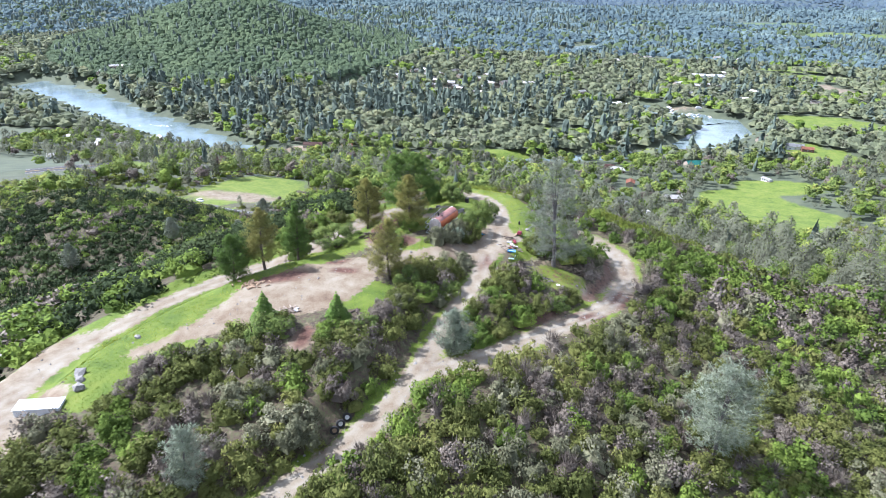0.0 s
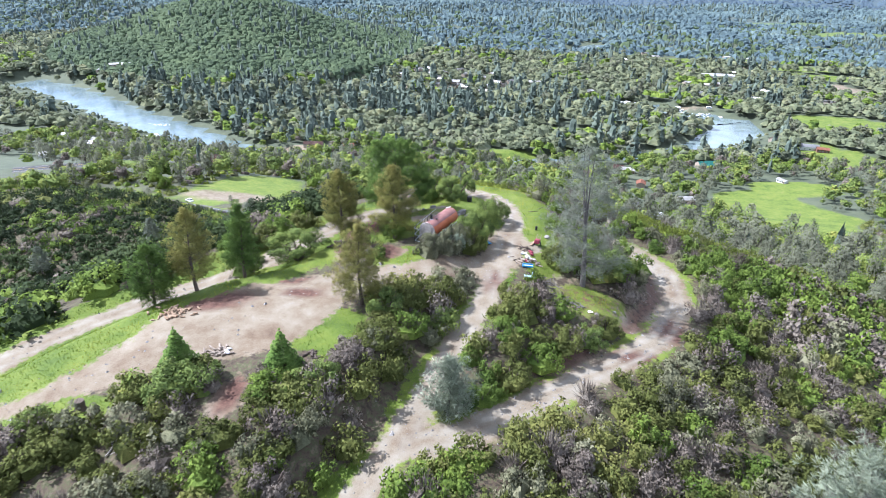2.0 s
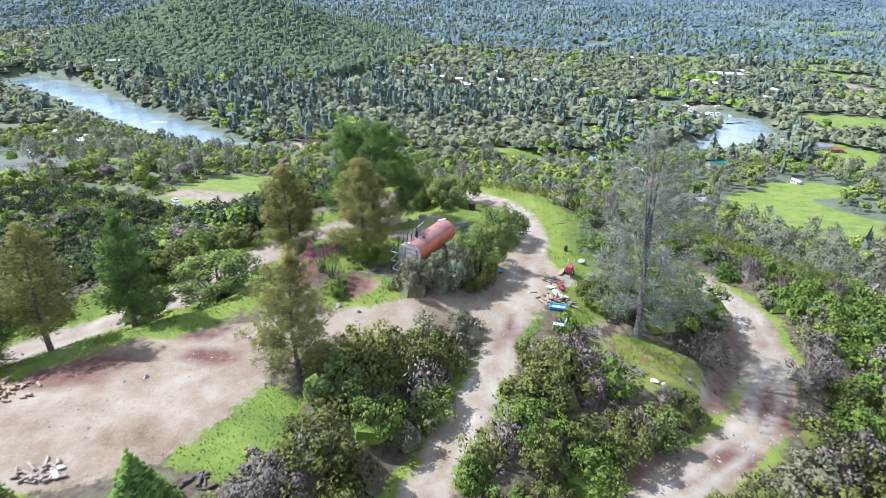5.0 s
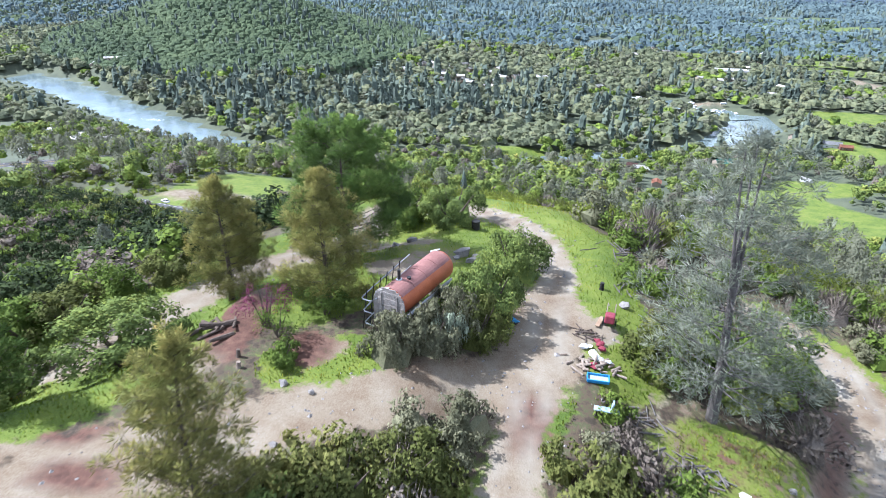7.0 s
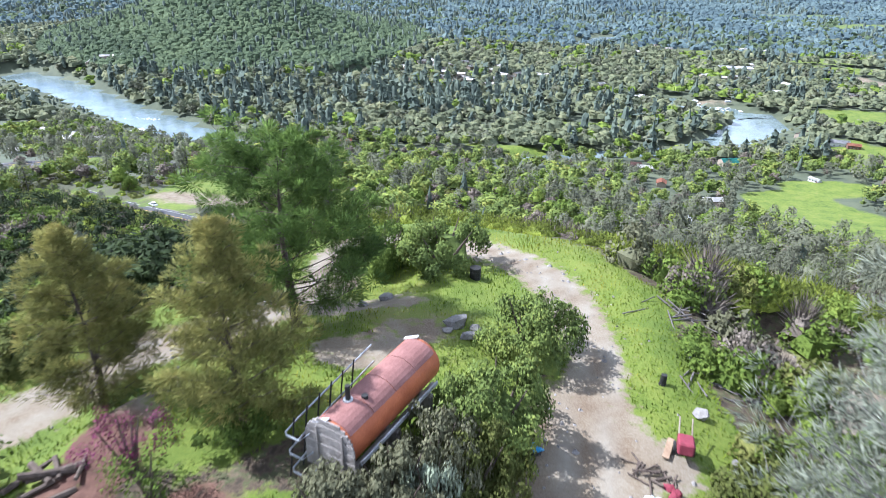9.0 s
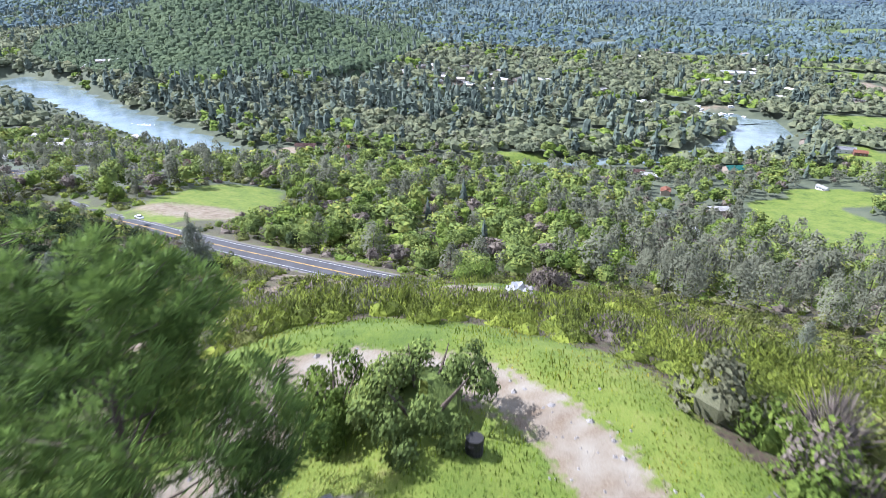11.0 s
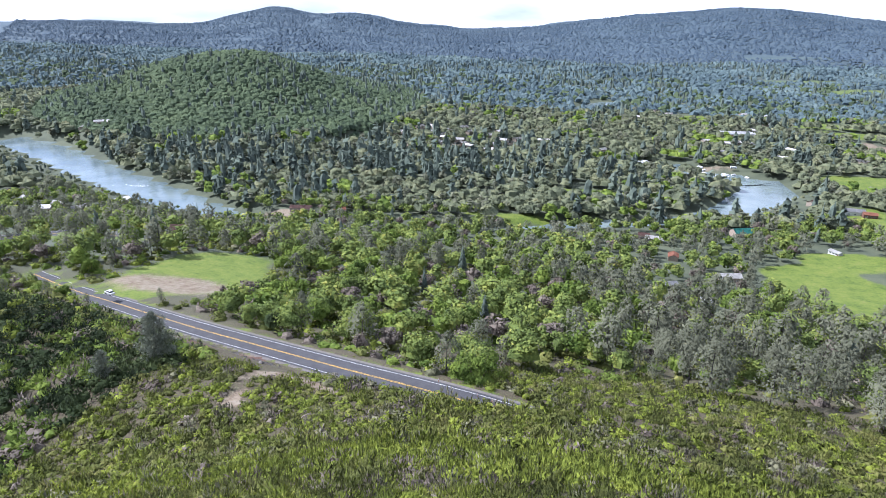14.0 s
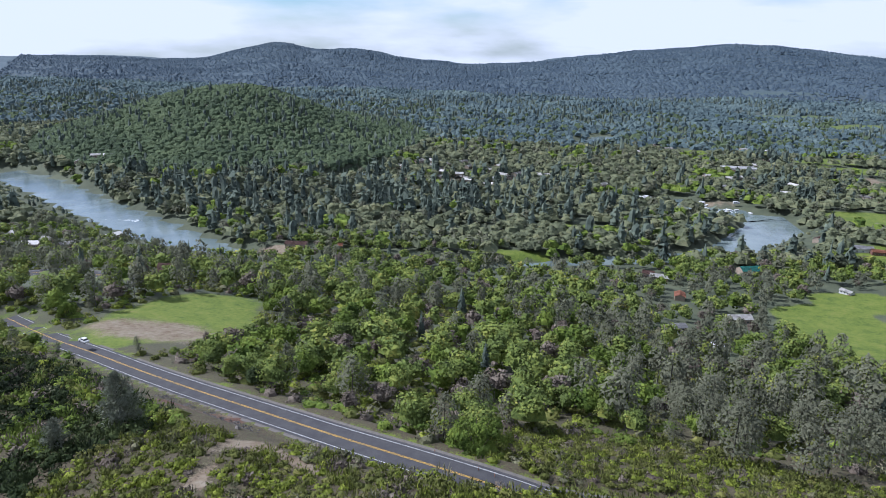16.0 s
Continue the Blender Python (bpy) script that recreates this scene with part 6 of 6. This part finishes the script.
def build_clutter():
    # flat white trailer roof
    t = thing("storage_trailer", pose(-34.0, 31.4, at_ground(-34.0, 31.4), 0, 0, 14), "low white sheet-metal storage box beside the road", "storage box")
    part("body", box(bmesh.new(), (3.6, 1.35, 0.7), (0, 0, 0.4), (0, 0, 0), 0.03), M_SHEET, t)
    for i in range(6):
        part("roof_panel", box(bmesh.new(), (0.6, 1.5, 0.04), (-1.55 + i * 0.62, 0, 0.78), (0, 0, 0), 0.008), M_SHEET, t, "white ribbed roof panel")
    for y in (-0.6, 0.6):
        part("skid", box(bmesh.new(), (3.4, 0.1, 0.12), (0, y, 0.02), (0, 0, 0), 0.01), M_WOOD, t)
    # bench and tray
    t = thing("tray", pose(4.25, 64.6, at_ground(4.25, 64.6), 0, 0, -4), "blue plastic tray lying on the verge", "tray")
    part("base", box(bmesh.new(), (0.95, 0.5, 0.05), (0, 0, 0.1), (0, 0, 0), 0.01), M_PALEBLUE, t)
    for sx, sy, px, py in ((0.95, 0.05, 0, 0.25), (0.95, 0.05, 0, -0.25), (0.05, 0.5, 0.47, 0), (0.05, 0.5, -0.47, 0)):
        part("rim", box(bmesh.new(), (sx, sy, 0.16), (px, py, 0.16), (0, 0, 0), 0.01), M_BLUE, t, "bright blue rim")
    t = thing("bench", pose(4.45, 62.5, at_ground(4.45, 62.5), 0, 0, -8), "pale blue wooden bench among scrap", "bench")
    part("seat", box(bmesh.new(), (1.05, 0.32, 0.05), (0, 0, 0.42), (0, 0, 0), 0.01), M_PALEBLUE, t)
    part("backrest", box(bmesh.new(), (0.06, 0.3, 0.5), (0.2, 0, 0.62), (0, 12, 0), 0.01), M_PALEBLUE, t)
    for px in (-0.45, 0.45):
        part("leg", box(bmesh.new(), (0.06, 0.3, 0.42), (px, 0, 0.2), (0, 0, 0), 0.008), M_WOOD, t)
    # red cart
    t = thing("garden_cart", pose(5.1, 69.0, at_ground(5.1, 69.0), 0, 0, 80), "red garden cart with wooden handle on bare soil", "cart")
    part("tub", box(bmesh.new(), (0.75, 0.5, 0.4), (0, 0, 0.5), (0, 12, 0), 0.05), M_RED, t)
    for y in (-0.3, 0.3):
        bm = bmesh.new()
        tube(bm, [(0.15, y - 0.03, 0.2), (0.15, y + 0.03, 0.2)], 0.2, 14)
        part("wheel", bm, M_TYRE, t)
    for y in (-0.2, 0.2):
        bm = bmesh.new()
        tube(bm, [(0.2, y, 0.42), (1.05, y, 0.75)], 0.025, 6)
        part("handle", bm, M_WOOD, t, "wooden handle")
    t = thing("plank", pose(4.65, 69.15, at_ground(4.65, 69.15, 0.03), 0, 0, 70), "pale split plank lying on bare soil", "plank")
    part("board", box(bmesh.new(), (1.0, 0.22, 0.06), (0, 0, 0.05), (0, 0, 0), 0.01), M_CUT, t)
    # rags and scrap
    rng = np.random.default_rng(77)
    for k, (x, y, m, lab) in enumerate(((4.5, 67.2, M_RED, "crumpled dark red cloth on the verge"), (4.2, 66.3, M_WHITE, "white plastic scrap on the verge"), (4.05, 65.5, M_RED, "red and rusty metal scrap on the verge"), (4.5, 66.0, M_SHEET, "bent sheet metal scrap"), (3.8, 66.9, M_SHEET, "grey sheet scrap at the road edge"), (0.3, 68.5, M_BLUE, "blue tarp bundle under the bush"), (0.1, 68.1, M_BLACK, "dark machine parts under the bush"), (10.0, 60.6, M_WHITE, "white rag on the bare slope"), (-16.7, 46.6, M_SHEET, "white plastic scrap on the wood heap"))):
        bm = bmesh.new()
        for _ in range(4):
            lump(bm, rng, rng.uniform(0.12, 0.24), (rng.normal() * 0.14, rng.normal() * 0.14, 0.1), 0.5)
        me = bpy.data.meshes.new("scrap")
        bm.to_mesh(me)
        bm.free()
        me.materials.append(m)
        ob = new("scrap", me)
        ob.location = (x, y, at_ground(x, y))
        tagged(ob, lab, "scrap")
    # white sheet over rocks on the knob
    t = thing("covered_rock_pile", pose(-1.6, 111.3, at_ground(-1.6, 111.3), 0, 0, 10), "rock pile half covered by a white sheet", "rock pile")
    bm = bmesh.new()
    v = [[bm.verts.new((-0.9 + 0.3 * i + 0.1 * rng.normal(), -0.6 + 0.3 * j, 0.25 + 0.75 * math.exp(-((i - 3) ** 2 + (j - 2) ** 2) / 6) + 0.09 * rng.normal())) for j in range(5)] for i in range(7)]
    for i in range(6):
        for j in range(4):
            bm.faces.new((v[i][j], v[i + 1][j], v[i + 1][j + 1], v[i][j + 1]))
    bmesh.ops.solidify(bm, geom=bm.faces[:], thickness=0.03)
    part("sheet", bm, M_WHITE, t, "crumpled white sheet")
    for k in range(14):
        bm = bmesh.new()
        lump(bm, rng, rng.uniform(0.16, 0.3), (0.55 + rng.normal() * 0.4, -0.1 + rng.normal() * 0.3, 0.22 + 0.25 * rng.random()))
        part("stone", bm, M_ROCK, t)


build_clutter()


# ---------------------------------------------------------------- valley buildings
def house(x, y, turn, size, wall, roof, label, name="house", pitch=0.42, windows=3, group=""):
    l, w, h = size
    hs = thing(name, pose(x, y, at_ground(x, y, -0.4), 0, 0, turn), label, "house" if name == "house" else name.replace("_", " "), group)
    bm = bmesh.new()
    rise = w * 0.5 * pitch
    pts = [(-l / 2, -w / 2), (l / 2, -w / 2), (l / 2, w / 2), (-l / 2, w / 2)]
    lo, hi = [bm.verts.new((*p, 0)) for p in pts], [bm.verts.new((*p, h)) for p in pts]
    for i in range(4):
        bm.faces.new((lo[i], lo[(i + 1) % 4], hi[(i + 1) % 4], hi[i]))
    for i, j, sx in ((1, 2, 1), (3, 0, -1)):
        bm.faces.new((hi[i], hi[j], bm.verts.new((sx * l / 2, 0, h + rise))))
    part("wall", bm, wall, hs)
    for side in (-1, 1):
        bm = bmesh.new()
        e, o = w / 2 + 0.5, l / 2 + 0.5
        zz = h - 0.5 * pitch
        a = [bm.verts.new(p) for p in ((-o, 0, h + rise), (o, 0, h + rise), (o, side * e, zz), (-o, side * e, zz))]
        f = bm.faces.new(a)
        bmesh.ops.solidify(bm, geom=[f], thickness=0.2)
        part("roof", bm, roof, hs, "sloping roof")
    for i in range(windows):
        px = -l / 2 + l * (i + 0.7) / (windows + 0.4)
        win = part("window", box(bmesh.new(), (1.5, 0.12, 1.2), (px, -w / 2 - 0.03, 1.9)), M_WHITE, hs, "white framed window")
        part("pane", box(bmesh.new(), (1.25, 0.05, 0.95), (px, -w / 2 - 0.1, 1.9)), M_GLASS, win)
    part("door", box(bmesh.new(), (1.0, 0.1, 2.1), (l * 0.42, -w / 2 - 0.03, 1.25)), M_DARKWALL, hs)
    return hs


house(-214, 452, 8, (17, 11, 5), M_DARKWALL, M_BROWNROOF, "large dark brown gabled house beside the highway", pitch=0.75)
house(-207, 446, 98, (8, 7, 4.4), M_DARKWALL, M_BROWNROOF, "brown gabled wing of the roadside house", pitch=0.8)
house(104.5, 622, -12, (14, 8, 4), M_TANWALL, M_PALEROOF, "low house with a pale flat roof among trees")
house(98, 634, -12, (9, 7, 4), M_TANWALL, M_BROWNROOF, "small brown-roofed house among trees")
house(107, 559, 80, (9, 7, 4.5), M_TANWALL, M_ORANGEROOF, "small house with a bright orange roof")
house(187, 664, 15, (18, 11, 5), M_TANWALL, M_GREENROOF, "barn with a bright green metal roof", pitch=0.5)
house(132, 508, 10, (15, 8, 4), M_TANWALL, M_PALEROOF, "pale-roofed house beside the lane")
house(84, 468, 20, (13, 6, 3), M_TANWALL, M_GREYROOF, "low grey-roofed shed among trees")
house(316, 752, -10, (18, 10, 4.5), M_WHITE, M_GREYROOF, "white farmhouse on the green hill")
house(326, 742, -10, (12, 8, 4), M_DARKWALL, M_ORANGEROOF, "red-roofed farm shed on the green hill")
house(236, 598, -60, (9, 5, 3), M_WHITE, M_PALEROOF, "small white shed at the field's edge")
house(291, 782, 40, (14, 10, 5), M_TANWALL, M_BROWNROOF, "brown house near the river bend")
house(-217, 668, 5, (20, 9, 4), M_TANWALL, M_BROWNROOF, "long brown riverside house")
house(-180, 672, 20, (11, 8, 4), M_TANWALL, M_ORANGEROOF, "small red-brown riverside house")
house(330, 1205, 2, (58, 16, 6), M_WHITE, M_WHITE, "long white warehouse on the plain", "warehouse", 0.3, 6)
house(322, 1175, 2, (40, 14, 5), M_TANWALL, M_BROWNROOF, "long brown-roofed school building on the plain", "warehouse", 0.3, 5)
house(18, 560, 30, (10, 7, 4), M_WHITE, M_PALEROOF, "small white house hidden among pines")
house(-395, 500, 30, (12, 8, 4), M_WHITE, M_PALEROOF, "pale house among trees near the river")
house(-330, 560, -20, (12, 8, 4), M_TANWALL, M_GREENROOF, "green-roofed house among trees near the river")
rng = np.random.default_rng(91)
town = house(-150, 1105, 0, (14, 9, 4), M_TANWALL, M_PALEROOF, "pale-roofed town house among trees", group="town houses beyond the river")
for x, y in TOWN:
    if near_line(x, y, RIVER_LEFT)[0] > 45 and near_line(x, y, RIVER_FAR)[0] > 30:
        copy_thing(town, pose(x, y, at_ground(x, y, 0.3), 0, 0, rng.uniform(-70, 70)))


def dome_tent():
    t = thing("dome_tent", pose(97, 429, at_ground(97, 429)), "white geodesic dome tent among trees", "dome tent")
    bm = bmesh.new()
    bmesh.ops.create_icosphere(bm, subdivisions=2, radius=4.6)
    bmesh.ops.delete(bm, geom=[v for v in bm.verts if v.co.z < -0.8], context="VERTS")
    part("cover", bm, M_WHITE, t)
    part("door", box(bmesh.new(), (1.6, 0.3, 2.2), (0, -4.5, 1.1)), M_GREYROOF, t)


dome_tent()


def caravan():
    c = thing("camper_van", pose(120, 955, at_ground(120, 955)), "white camper van parked at the riverside camp", "camper van", "vehicles at the riverside camp")
    part("body", box(bmesh.new(), (6.5, 2.5, 2.6), (0, 0, 1.8), (0, 0, 0), 0.25), M_WHITE, c)
    part("cab", box(bmesh.new(), (1.8, 2.3, 1.6), (3.9, 0, 1.25), (0, 0, 0), 0.25), M_SHEET, c)
    for x in (-2, 0.6):
        part("window", box(bmesh.new(), (1.2, 0.08, 0.7), (x, -1.27, 2.2)), M_GLASS, c)
    for x in (-2, 3.2):
        for y in (-1.1, 1.1):
            bm = bmesh.new()
            tube(bm, [(x, y - 0.15, 0.4), (x, y + 0.15, 0.4)], 0.4, 10)
            part("wheel", bm, M_TYRE, c)
    return c


camp = caravan()
for k in range(28):
    t = rng.random()
    x, y = 112 + 150 * t + rng.normal() * 8, 968 - 36 * t * t + rng.normal() * 9
    copy_thing(camp, pose(x, y, at_ground(x, y, 0.3), 0, 0, rng.uniform(0, 180)))


def car(x, y, z, turn, paint, label):
    c = thing("car", pose(x, y, z, 0, 0, turn), label, "car")
    part("body", box(bmesh.new(), (4.5, 1.8, 0.75), (0, 0, 0.7), (0, 0, 0), 0.18), paint, c)
    part("cabin", box(bmesh.new(), (2.5, 1.6, 0.65), (-0.2, 0, 1.3), (0, 0, 0), 0.2), M_GLASS, c, "dark glazed cabin")
    part("roof", box(bmesh.new(), (1.9, 1.45, 0.06), (-0.2, 0, 1.64), (0, 0, 0), 0.02), paint, c)
    for px in (-1.4, 1.4):
        for py in (-0.8, 0.8):
            bm = bmesh.new()
            tube(bm, [(px, py - 0.1, 0.33), (px, py + 0.1, 0.33)], 0.33, 12)
            part("wheel", bm, M_TYRE, c)


car(-255, 424.3, -123.4, 8, M_BLACK, "dark car on the curving highway")
car(-160.5, 299.6, -97.3, 155, M_WHITE, "white car at the highway edge")


# road markers along the highway
post = thing("marker_post", pose(-22, 225.5, at_ground(-22, 225.5)), "slim orange roadside marker post", "marker post", "roadside marker posts")
bm = bmesh.new()
tube(bm, [(0, 0, 0), (0, 0, 1.2)], 0.06, 6)
part("post", bm, M_ORANGEROOF, post)
part("reflector", box(bmesh.new(), (0.14, 0.04, 0.2), (0, -0.06, 1.05)), M_WHITE, post)
for x, y in ((-12, 219.6), (-21.5, 236.8), (-36, 243.5), (-8.5, 218)):
    copy_thing(post, pose(x, y, at_ground(x, y)))
